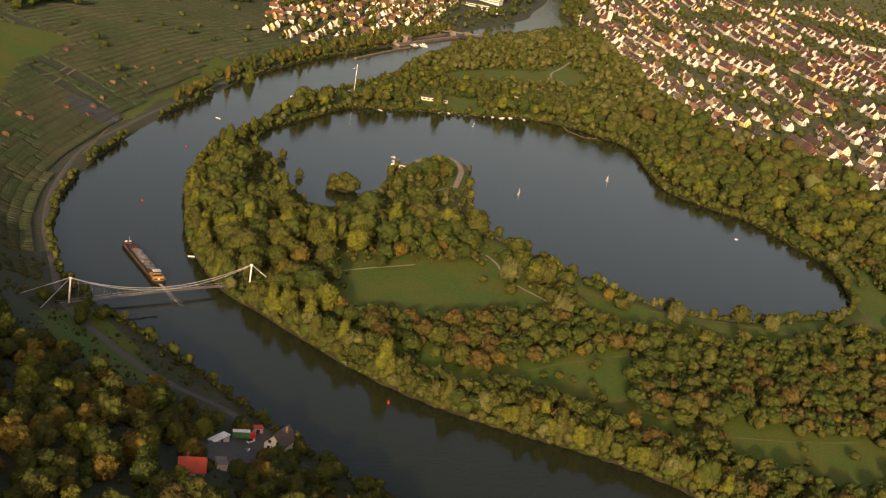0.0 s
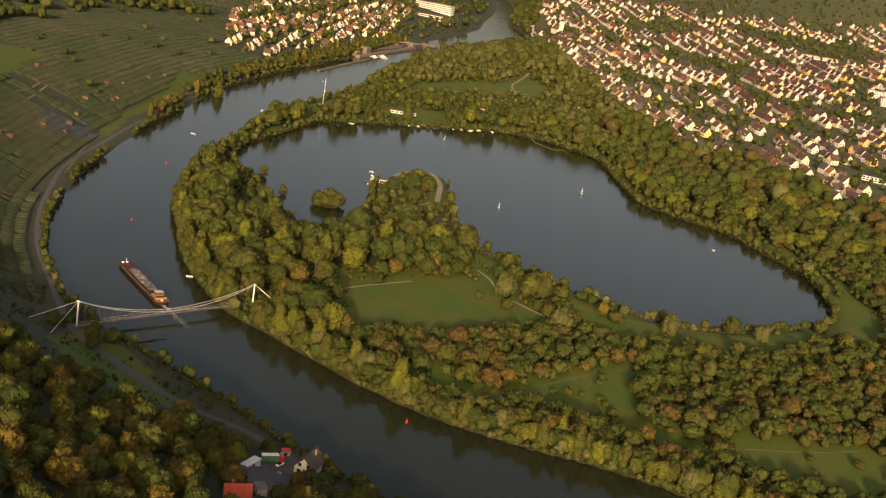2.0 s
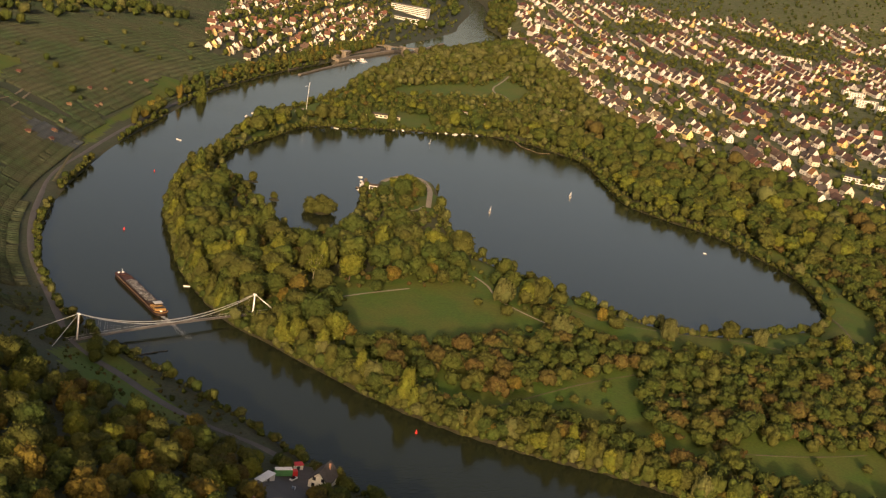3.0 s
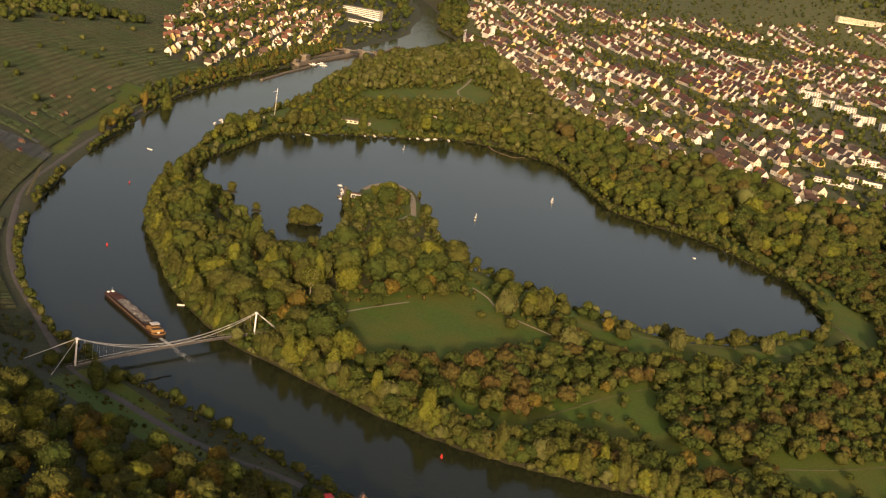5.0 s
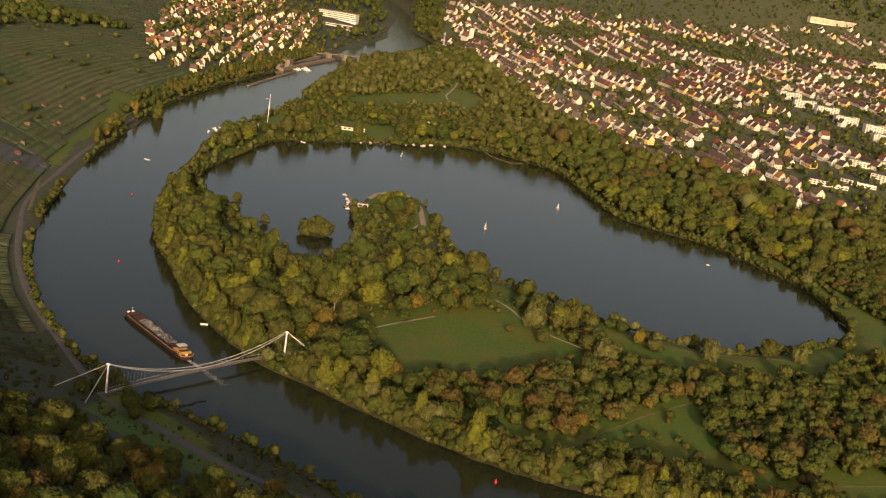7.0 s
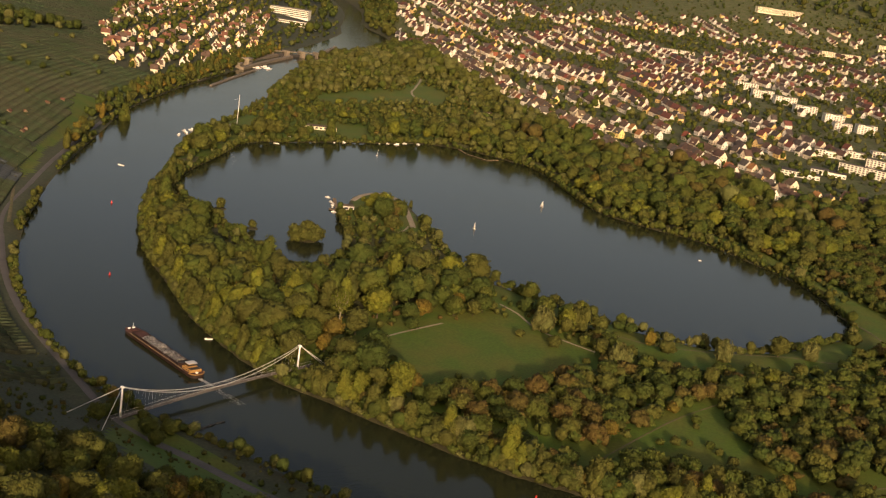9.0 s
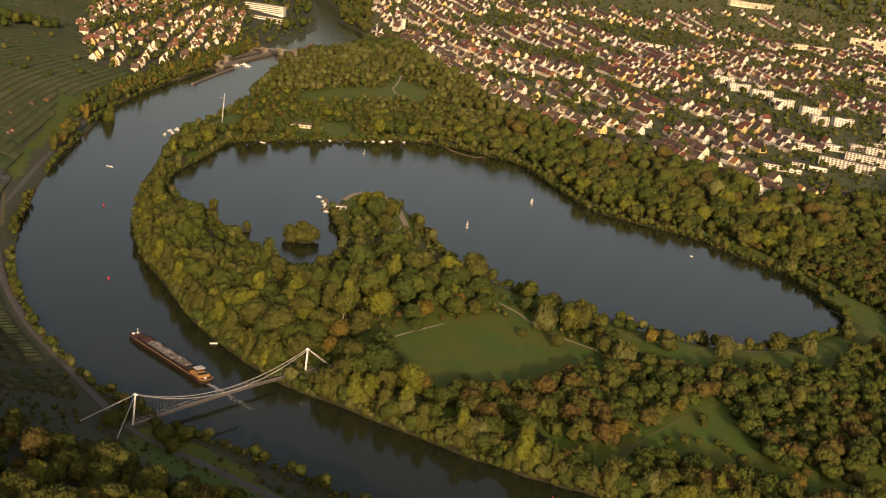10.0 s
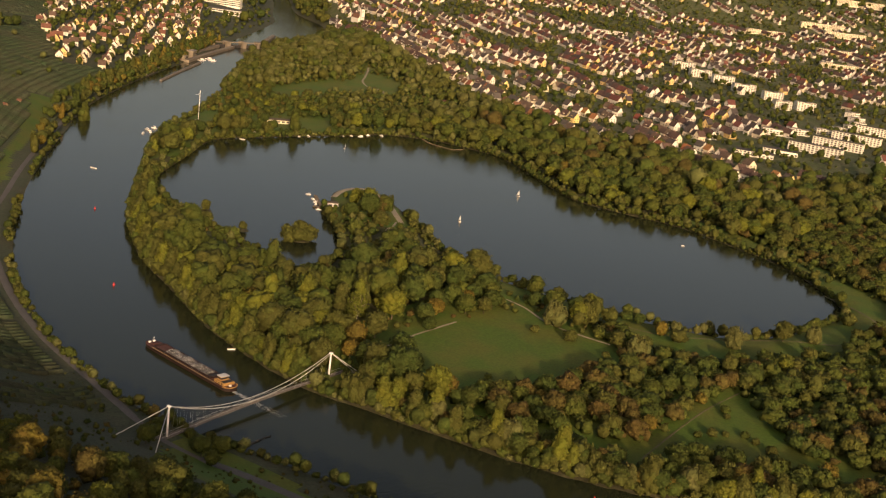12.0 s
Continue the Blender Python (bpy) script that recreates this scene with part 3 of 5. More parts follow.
# shrubs that hang over the water's edge on every bank
edge = []
for line, lo, hi, reach in ((inner, -320, 700, 2.2), (lake, -400, 700, 2.0), (outer, -300, 1000, 4.0)):
    for (ax, ay), (bx, by) in zip(line, np.roll(line, -1, 0)):
        far = math.hypot(bx - ax, by - ay)
        if not (lo < ay < hi) or far > 200 or ax > 900:
            continue
        way = np.array((by - ay, ax - bx)) / (far + 1e-9)
        for u in np.arange(0, far, 4.2):
            side = rng.uniform(-0.4, reach * 0.8)
            p = np.array((ax + (bx - ax) * u / far, ay + (by - ay) * u / far))
            q = p + way * side
            if ground_z(*q) < ground_z(*(p - way * side)):
                q = p - way * side
            if line is outer and noise.noise(Vector((q[0] * 0.02, q[1] * 0.02, 1))) < -0.25:
                continue
            if math.hypot(q[0] - 462, q[1] - 250) < 62 and rng.random() < 0.92:
                continue
            if line is lake and gap(PROMENADE, q[0], q[1]) < 9:
                continue
            edge.append((q[0], q[1], line is outer))
ez = height(np.array([e[0] for e in edge]), np.array([e[1] for e in edge]))
rows = [("bush" if rng.random() < 0.62 else "round", x, y, z, (0.45 + 0.40 * rng.random()) * (0.9 if west else 1.15), int(rng.choice((0, 1, 1, 2, 2, 6)))) for (x, y, west), z in zip(edge, ez)]
rows = [(k, x, y, z, s * (0.75 if k == "round" else 1), t) for k, x, y, z, s, t in rows]
wood("bank_shrubs", "overhanging green shrubs along the water's edge", rows, tiny)

hx, hy = scatter(-190, -400, 60, 90, 8.8, 5)
hd = gap(outer, hx, hy)
limit = np.interp(hy, (-200, -175, -145, -123, -87, -45, -7, 37, 70), (38, 31, -3, -31, -50, -66, -72, -70, -86))
keep = inside(hill_side, hx, hy) & (hd > 4) & (gap(RIVER_ROAD, hx, hy) > 5) & (hx < limit) & ~inside(CLEARINGS[8], hx, hy) & (np.hypot(hx + 44, hy + 226) > 11) & (np.hypot(hx + 36, hy + 236) > 9) & (np.hypot(hx + 23, hy + 212) > 7)
hx, hy = hx[keep], hy[keep]
hz = height(hx, hy)
rows = [(("round", "oak", "autumn", "bush")[rng.choice(4, p=(0.4, 0.2, 0.28, 0.12))], x, y, z, 0.46 + 0.42 * rng.random(), int(rng.choice((0, 1, 1, 2, 2, 3, 2, 5, 4)))) for x, y, z in zip(hx, hy, hz)]
wood("hillside_wood", "shaded wooded hillside with autumn-tinged trees", rows, dense)

nx_, ny_ = scatter(560, -450, 1500, 1100, 12.0, 8)
keep = ~inside(river, nx_, ny_) & ~inside(lake, nx_, ny_) & ~inside(hill_side, nx_, ny_) & (~inside(TOWN_EDGE, nx_, ny_) | (gap(TOWN_EDGE, nx_, ny_, True) < 20)) & ((nx_ > 830) | (ny_ > 700))
for c in CLEARINGS:
    keep &= ~inside(c, nx_, ny_)
keep &= gap(path_lines["north_path"], nx_, ny_) > 6
nx_, ny_ = nx_[keep], ny_[keep]
nz_ = height(nx_, ny_)
# beyond y 440 paler, greyer tones put the distance haze into the foliage
rows = [(("round", "oak", "autumn", "bush")[rng.choice(4, p=(0.46, 0.32, 0.06, 0.16))], x, y, z, (0.65 + 0.85 * rng.random() ** 1.4) * (0.5 if x < 1010 and y > 500 and y < 660 else 0.72 if x < 1180 and y > 470 else 1.0), int(rng.choice((2, 2, 6, 1, 6) if y > 440 else (0, 1, 1, 2, 2) if noise.noise(Vector((x * 0.011, y * 0.011, 7))) < 0.08 else (2, 2, 5, 6, 1)))) for x, y, z in zip(nx_, ny_, nz_)]
fx, fy = scatter(1200, 850, 2500, 2200, 21, 9)
keep = ~inside(TOWN_EDGE, fx, fy) & ~inside(river, fx, fy) & ~inside(hill_side, fx, fy) & (gap(inner, fx, fy) > 8) & ((fx > 1500) | (fy > 1100))
fx, fy = fx[keep], fy[keep]
rows += [(("round", "oak")[int(rng.integers(2))], x, y, z, 1.0 + 0.5 * rng.random(), int(rng.choice((0, 1, 2, 2)))) for x, y, z in zip(fx, fy, height(fx, fy))]
wood("far_wood", "belt of mixed trees between the lake and the town", rows, tiny)
ux, uy = scatter(560, -300, 1400, 1000, 13, 18)
keep = ~inside(river, ux, uy) & ~inside(lake, ux, uy) & ~inside(hill_side, ux, uy) & (~inside(TOWN_EDGE, ux, uy) | (gap(TOWN_EDGE, ux, uy, True) < 16)) & (gap(path_lines["north_path"], ux, uy) > 5)
for c in CLEARINGS:
    keep &= ~inside(c, ux, uy)
ux, uy = ux[keep], uy[keep]
rows = [("bush", x, y, z, 0.6 + 0.7 * rng.random(), int(rng.choice((0, 0, 1, 2, 2, 5)))) for x, y, z in zip(ux, uy, height(ux, uy))]
wood("undergrowth", "leafy undergrowth between the trees of the belt", rows, speck)

# rough scrub on the shaded western bank
sx, sy = scatter(-150, -330, 40, 90, 5.4, 51)
keep = inside(hill_side, sx, sy) & (gap(RIVER_ROAD, sx, sy) > 4) & (gap(outer, sx, sy) > 1.5) & ~inside(CLEARINGS[8], sx, sy)
sx, sy = sx[keep], sy[keep]
rows = [("bush", x, y, z, 0.12 + 0.42 * rng.random() ** 2, int(rng.choice((0, 1, 2, 2, 5)))) for x, y, z in zip(sx, sy, height(sx, sy)) if noise.noise(Vector((x * 0.05, y * 0.05, 4))) > -0.12]
wood("bank_scrub", "rough low scrub on the shaded river bank", rows, speck)
# ---- footbridge ----
def footbridge():
    """Suspension footbridge with two masts and two main cables."""
    b = thing("footbridge", "slender white suspension footbridge over the river with two masts", "bridge", pose(0, 0, 0))
    span, top_l, top_r = 112.0, 17.2, 15.8
    deck = lambda u: 2.4 + 0.5 * u + 1.4 * (1 - (2 * u - 1) ** 2)  # noqa: E731
    bm = bmesh.new()
    n = 40
    ring = []
    for k in range(n + 1):
        u = -0.06 + 1.17 * k / n
        x, z = span * u, deck(min(max(u, -0.05), 1.05))
        ring.append([bm.verts.new((x, y, z + dz)) for y, dz in ((-1.5, 0), (1.5, 0), (1.5, 0.3), (-1.5, 0.3))])
    for a, c in zip(ring, ring[1:]):
        for j in range(4):
            bm.faces.new((a[j], a[(j + 1) % 4], c[(j + 1) % 4], c[j]))
    bm.faces.new(ring[0][::-1])
    bm.faces.new(ring[-1])
    bmesh.ops.recalc_face_normals(bm, faces=bm.faces)
    part("deck", bm, M_PLANK, b)
    for x, top in ((0, top_l), (span, top_r)):
        bm = bmesh.new()
        tube(bm, (x, 0, 0), (x, 0, top), 0.55, 0.38, 12)
        box(bm, x - 0.7, -0.9, top - 0.5, x + 0.7, 0.9, top + 0.2, bevel=0.1)
        part("mast", bm, M_WHITE, b)
    sag = lambda u: top_l + (top_r - top_l) * u - 4 * 10.6 * u * (1 - u)  # noqa: E731
    for side in (-1, 1):
        bm = bmesh.new()
        pts = [(span * u, side * (0.4 + 1.3 * min(1, 4 * u * (1 - u))), max(sag(u), deck(u) + 1.0)) for u in np.linspace(0, 1, 33)]
        rope(bm, pts, 0.14)
        part("main_cable", bm, M_STEEL, b)
        for u in np.linspace(0.04, 0.96, 27):
            top = max(sag(u), deck(u) + 1.0)
            bm = bmesh.new()
            tube(bm, (span * u, side * (0.4 + 1.3 * min(1, 4 * u * (1 - u))), top), (span * u, side * 1.6, deck(u) + 0.2), 0.02, sides=4, caps=False)
            part("hanger", bm, M_STEEL, b)
        bm = bmesh.new()
        tube(bm, (0, 0, top_l), (-27 if side < 0 else -30, -20 if side < 0 else 8, 6.0), 0.16, sides=6)
        part("back_stay", bm, M_STEEL, b)
        bm = bmesh.new()
        tube(bm, (span, 0, top_r), (span + 15, side * 3 - 8, 3.2), 0.16, sides=6)
        part("back_stay", bm, M_STEEL, b)
        bm = bmesh.new()
        us = np.linspace(-0.05, 1.10, 30)
        rope(bm, [(span * u, side * 1.45, deck(min(max(u, 0), 1)) + 1.4) for u in us], 0.05, 4)
        rail = part("handrail", bm, M_STEEL, b)
        for u in us:
            bm = bmesh.new()
            tube(bm, (span * u, side * 1.45, deck(min(max(u, 0), 1)) + 0.3), (span * u, side * 1.45, deck(min(max(u, 0), 1)) + 1.4), 0.03, sides=4, caps=False)
            part("post", bm, M_STEEL, rail)
    bm = bmesh.new()
    box(bm, span + 12, -11, 1.0, span + 16, -3, 3.4, bevel=0.2)
    part("anchor_block", bm, M_DECK, b)
    return b


footbridge()
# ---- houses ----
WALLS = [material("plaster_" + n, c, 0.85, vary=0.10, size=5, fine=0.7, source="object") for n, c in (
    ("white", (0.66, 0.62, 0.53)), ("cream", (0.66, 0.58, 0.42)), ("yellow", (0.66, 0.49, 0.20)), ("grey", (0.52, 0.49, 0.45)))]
ROOFS = [material("tiles_" + n, c, 0.85, vary=0.22, size=4, fine=0.5, source="object") for n, c in (
    ("brown", (0.098, 0.064, 0.048)), ("red", (0.150, 0.068, 0.044)), ("dark", (0.072, 0.060, 0.054)), ("rust", (0.25, 0.092, 0.046)))]
M_GLASS = material("window_glass", (0.030, 0.032, 0.034), 0.05, vary=0.2, size=3, fine=0.5, spec=0.6)
M_FLAT = material("roof_gravel", (0.21, 0.185, 0.16), 0.95, vary=0.2, size=6, fine=0.8)
M_CHIM = material("chimney_brick", (0.24, 0.13, 0.09), 0.9, vary=0.2, size=1, fine=0.3)


def gable_walls(bm, w, l, eave, ridge):
    """Walls of a gabled house, ridge along y."""
    a = [bm.verts.new(p) for p in ((-w / 2, -l / 2, -2), (w / 2, -l / 2, -2), (w / 2, -l / 2, eave), (0, -l / 2, ridge), (-w / 2, -l / 2, eave))]
    b = [bm.verts.new((v.co.x, l / 2, v.co.z)) for v in a]
    bm.faces.new(a)
    bm.faces.new(b[::-1])
    bm.faces.new((a[0], a[4], b[4], b[0]))
    bm.faces.new((a[1], b[1], b[2], a[2]))


def gable_roof(bm, w, l, eave, ridge, thick=0.3, over=0.6):
    k = (ridge - eave) / (w / 2)
    for s in (-1, 1):
        x1, z1 = s * (w / 2 + over), eave - over * k
        pts = [(0, ridge + 0.02), (x1, z1), (x1, z1 + thick), (0, ridge + thick + 0.05)]
        a = [bm.verts.new((x, -l / 2 - over, z)) for x, z in pts]
        b = [bm.verts.new((x, l / 2 + over, z)) for x, z in pts]
        for j in range(4):
            bm.faces.new((a[j], a[(j + 1) % 4], b[(j + 1) % 4], b[j]))
        bm.faces.new(a[::-1])
        bm.faces.new(b)
    bmesh.ops.recalc_face_normals(bm, faces=bm.faces)


def window_mesh(w, h):
    bm = bmesh.new()
    box(bm, -w / 2, -0.06, 0, w / 2, 0.04, h)
    me = bpy.data.meshes.new("window")
    bm.to_mesh(me)
    bm.free()
    me.materials.append(M_GLASS)
    return me


WIN = window_mesh(1.5, 1.6)
WIDE = window_mesh(3.2, 1.7)


def house(w, l, eave, ridge, wall, roof, label, dormer=False):
    t = thing("house", label, "house", group="houses of the town")
    bm = bmesh.new()
    gable_walls(bm, w, l, eave, ridge)
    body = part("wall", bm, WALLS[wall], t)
    bm = bmesh.new()
    gable_roof(bm, w, l, eave, ridge)
    r = part("roof", bm, ROOFS[roof], t)
    bm = bmesh.new()
    box(bm, w * 0.12, l * 0.15, ridge - 1.6, w * 0.12 + 0.9, l * 0.15 + 0.9, ridge + 1.2, bevel=0.06)
    part("chimney", bm, M_CHIM, t)
    if dormer:
        bm = bmesh.new()
        box(bm, -w * 0.42, -1.6, eave + 0.4, -w * 0.12, 1.6, eave + 2.3)
        part("dormer", bm, WALLS[wall], t)
    spots = [(-w * 0.25, -l / 2, 1.0, 0), (w * 0.25, -l / 2, 1.0, 0), (-w * 0.22, -l / 2, 4.0, 0), (w * 0.22, -l / 2, 4.0, 0),
             (-w / 2, -l * 0.25, 1.2, 90), (-w / 2, l * 0.2, 1.2, 90)]
    for x, y, z, turn in spots:
        o = new("window", WIN)
        o.parent, o.matrix_basis = t, pose(x, y, z, 0, 0, turn)
    return t


def house_arrays(w, l, eave, ridge, over=0.6, thick=0.3):
    """The same house as bare arrays: verts, quads, and 0 wall, 1 roof, 2 glass."""
    v, q, k = [], [], []

    def quad(a, b, c, d, tone):
        n = len(v)
        v.extend((a, b, c, d))
        q.append((n, n + 1, n + 2, n + 3))
        k.append(tone)
    for s in (-1, 1):
        x, y = s * w / 2, s * l / 2
        quad((x, -l / 2, -3), (x, l / 2, -3), (x, l / 2, eave), (x, -l / 2, eave), 0)
        quad((-w / 2, y, -3), (w / 2, y, -3), (w / 2, y, eave), (-w / 2, y, eave), 0)
        quad((-w / 2, y, eave), (w / 2, y, eave), (0, y, ridge), (0, y, ridge), 0)
        e = eave - over * (ridge - eave) / (w / 2)
        x1, y0, y1 = s * (w / 2 + over), -l / 2 - over, l / 2 + over
        quad((0, y0, ridge + thick), (x1, y0, e + thick), (x1, y1, e + thick), (0, y1, ridge + thick), 1)
        quad((x1, y0, e), (x1, y0, e + thick), (x1, y1, e + thick), (x1, y1, e), 1)
        for yy in (y0, y1):
            quad((0, yy, ridge), (x1, yy, e), (x1, yy, e + thick), (0, yy, ridge + thick), 1)
        for fx in (-0.27, 0.27):
            for z in (1.0, 3.9):
                quad((fx * w - 0.7, y + s * 0.05, z), (fx * w + 0.7, y + s * 0.05, z), (fx * w + 0.7, y + s * 0.05, z + 1.5), (fx * w - 0.7, y + s * 0.05, z + 1.5), 2)
        for fy in (-0.28, 0.22):
            quad((x + s * 0.05, fy * l - 0.8, 1.2), (x + s * 0.05, fy * l + 0.8, 1.2), (x + s * 0.05, fy * l + 0.8, 2.8), (x + s * 0.05, fy * l - 0.8, 2.8), 2)
    c = [(w * 0.1, l * 0.1), (w * 0.1 + 0.9, l * 0.1), (w * 0.1 + 0.9, l * 0.1 + 0.9), (w * 0.1, l * 0.1 + 0.9)]
    for (ax, ay), (bx, by) in zip(c, c[1:] + c[:1]):
        quad((ax, ay, ridge - 1.5), (bx, by, ridge - 1.5), (bx, by, ridge + 1), (ax, ay, ridge + 1), 1)
    return np.array(v, float), np.array(q), np.array(k)


HOUSE_LABELS = [
    ("white rendered gabled house with a brown tiled roof", 0, 0), ("white rendered gabled house with a red tiled roof", 0, 1),
    ("cream rendered gabled house with a brown tiled roof", 1, 0), ("yellow rendered gabled house with a dark roof", 2, 2),
    ("white rendered gabled house with a dark slate-coloured roof", 0, 2), ("cream house with a bright rust-red tiled roof", 1, 3)]
SIZES = [(11.0, 12.0, 6.4, 13.0), (10.0, 11.0, 6.2, 12.4), (11.5, 15.0, 6.4, 12.8), (10.5, 12.5, 6.8, 13.6)]
HOUSE_PICK = [0, 1, 0, 1, 2, 4, 5, 4, 8, 9, 8, 9, 6, 10, 0, 1]
house_models = []
for k, (label, wall, roof) in enumerate(HOUSE_LABELS):
    for j in range(2):
        if 2 * k + j not in HOUSE_PICK:
            house_models.append(None)
            continue
        w, l, e, r = SIZES[(k + 2 * j) % 4]
        house_models.append([house(w, l, e, r, wall, roof, label, dormer=(k + j) % 3 == 0), False])


def put_house(x, y, turn, r):
    k = r.choice(HOUSE_PICK)
    first, used = house_models[k]
    m = pose(x, y, ground_z(x, y), 0, 0, turn)
    if used:
        return copy_thing(first, m)
    first.matrix_basis = m
    house_models[k][1] = True
    return first


bare_houses = [house_arrays(*s) for s in SIZES]


def quarter(name, label, rows, scale=1.0):
    """A far part of the town as one object: rows of x, y, turn, size index, wall tone, roof tone."""
    vs, qs, ks, n = [], [], [], 0
    xs = np.array([r[0] for r in rows]), np.array([r[1] for r in rows])
    zs = height(*xs)
    for (x, y, turn, s, wall, roof), z in zip(rows, zs):
        v, q, k = bare_houses[s]
        c, d = math.cos(radians(turn)) * scale, math.sin(radians(turn)) * scale
        vs.append(np.stack([v[:, 0] * c - v[:, 1] * d + x, v[:, 0] * d + v[:, 1] * c + y, v[:, 2] * scale + z], 1))
        qs.append(q + n)
        ks.append(np.choose(k, (wall, 4 + roof, 8)))
        n += len(v)
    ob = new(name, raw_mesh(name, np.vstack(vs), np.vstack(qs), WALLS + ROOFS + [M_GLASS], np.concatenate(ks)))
    return tagged(ob, label, "houses", kind="stuff")


r_town = random.Random(21)
town_mask = inside(TOWN_EDGE, XX, YY) & (gap(TOWN_EDGE, XX, YY, True) > 9)


def in_town(x, y):
    return bool(town_mask[min(int(np.searchsorted(gy, y)), ny - 1), min(int(np.searchsorted(gx, x)), nx - 1)])


RIDGE = -26.0      # the usual heading of the ridges
EDGE_WAY = np.array((0.575, 0.818))
ACROSS = np.array((0.818, -0.575))
BLOCKED = [(1212, 94, 120), (1340, 90, 80), (1436, 87, 80), (1542, 87, 80), (1648, 76, 90), (1552, 216, 90), (1711, 204, 120), (1858, 460, 130), (1755, 1267, 40), (2298, 905, 60), (1164, 127, 60), (1401, 356, 60)]
near, far_rows, gardens = [], [], []
for row in range(60):
    off = 14 + row * 36 + 0.25 * row * row + (11 if row % 3 == 0 else 0)
    s = -80.0
    terrace = 0
    while s < 1900:
        terrace -= 1
        if terrace < -9 and r_town.random() < 0.14:
            terrace = r_town.randint(5, 9)
        step = 11.5 if terrace > 0 else r_town.uniform(15, 25) + 0.12 * row
        s += step
        p = np.array((880.0, 205.0)) + EDGE_WAY * s + ACROSS * off
        p = p + ACROSS * 26 * noise.noise(Vector((s * 0.0035, row * 0.16, 8.0)))
        x, y = p + np.array((r_town.uniform(-2.5, 2.5), r_town.uniform(-2.5, 2.5))) * (0.3 if terrace > 0 else 2.2)
        if not in_town(x, y):
            continue
        hole = noise.noise(Vector((x * 0.006, y * 0.006, 3.1)))
        if hole > (0.22 if row < 7 else 0.10) or any(math.hypot(x - a, y - b) < c for a, b, c in BLOCKED) or x > 3600:
            gardens.append((x, y))
            continue
        turn = RIDGE + r_town.uniform(-9, 9) + (90 if r_town.random() < 0.22 and terrace <= 0 else 0)
        if r_town.random() < 0.14 + 0.006 * row and terrace <= 0:
            gardens.append((x, y))
            continue
        if r_town.random() < 0.6:
            gardens.append((x + 15 * ACROSS[0] + r_town.uniform(-5, 5), y + 15 * ACROSS[1] + r_town.uniform(-5, 5)))
        if off < 215 and s < 1000:
            near.append((x, y, turn))
        else:
            far_rows.append((x, y, turn, r_town.randrange(4), r_town.choice((0, 0, 0, 0, 1, 1, 2, 3)), r_town.choice((0, 0, 0, 1, 1, 2, 2))))
for x, y, turn in near:
    put_house(x, y, turn, r_town)
VILLAGE = np.array([(605, 836), (709, 854), (810, 914), (935, 1001), (1139, 1134), (1386, 1295), (1590, 1450), (1844, 1823), (1592, 1891), (1293, 1705), (1120, 1508), (793, 1122)], float)
village_rows = []
for row in range(34):
    for col in range(86):
        p = np.array((690.0, 890.0)) + np.array((0.72, 0.69)) * (col - 8) * 16.5 + np.array((-0.69, 0.72)) * (row - 5) * 24
        x, y = p + np.array((r_town.uniform(-4, 4), r_town.uniform(-4, 4)))
        if inside(VILLAGE, np.array([x]), np.array([y]))[0]:
            if r_town.random() < 0.42 or math.hypot(x - 1650, y - 1590) < 110 or abs((p[0] - 1000) * 0.5 - (p[1] - 1250) * 0.7) < 14:
                gardens.append((x, y))
            else:
                village_rows.append((x, y, -40 + r_town.uniform(-12, 12) + (90 if r_town.random() < 0.4 else 0), r_town.randrange(4), r_town.choice((0, 0, 1, 1, 2)), r_town.choice((0, 1, 1, 0, 1))))
quarter("village", "village of white gabled houses with red roofs beyond the lock", village_rows, 0.80)
quarter("town_quarter", "far town quarter of white gabled houses with red and brown roofs", far_rows)

ex, ey = scatter(850, -300, 3400, 2300, 24, 41)
keep = inside(TOWN_EDGE, ex, ey)
for x, y in zip(ex[keep], ey[keep]):
    if noise.noise(Vector((x * 0.006, y * 0.006, 3.1))) > 0.08 or r_town.random() < (0.25 if x < 2300 else 0.6):
        gardens.append((x, y))
ex, ey = scatter(640, 880, 1900, 2050, 17, 43)
keep = inside(VILLAGE, ex, ey) & (np.random.default_rng(2).random(ex.shape) < 0.55) & (np.hypot(ex - 1650, ey - 1590) > 110)
gardens.extend(zip(ex[keep], ey[keep]))
ex, ey = scatter(560, 850, 1900, 2000, 26, 42)
keep = inside(hill_side, ex, ey) & (gap(outer, ex, ey) < 95) & (gap(outer, ex, ey) > 8) & (np.hypot(ex - 1650, ey - 1590) > 90)
gardens.extend(zip(ex[keep], ey[keep]))
gardens = [g for g in gardens if g[0] < 3700]
gxs, gys = np.array([g[0] for g in gardens]), np.array([g[1] for g in gardens])
gzs = height(gxs, gys)
rows = [(("round", "oak", "autumn", "bush")[rng.choice(4, p=(0.48, 0.12, 0.08, 0.32))], x, y, z, 0.50 + 0.45 * rng.random(), int(rng.choice((0, 0, 1, 1, 2, 2, 6)))) for x, y, z in zip(gxs, gys, gzs)]
wood("garden_trees", "garden trees and shrubs between the houses of the town", rows, speck)


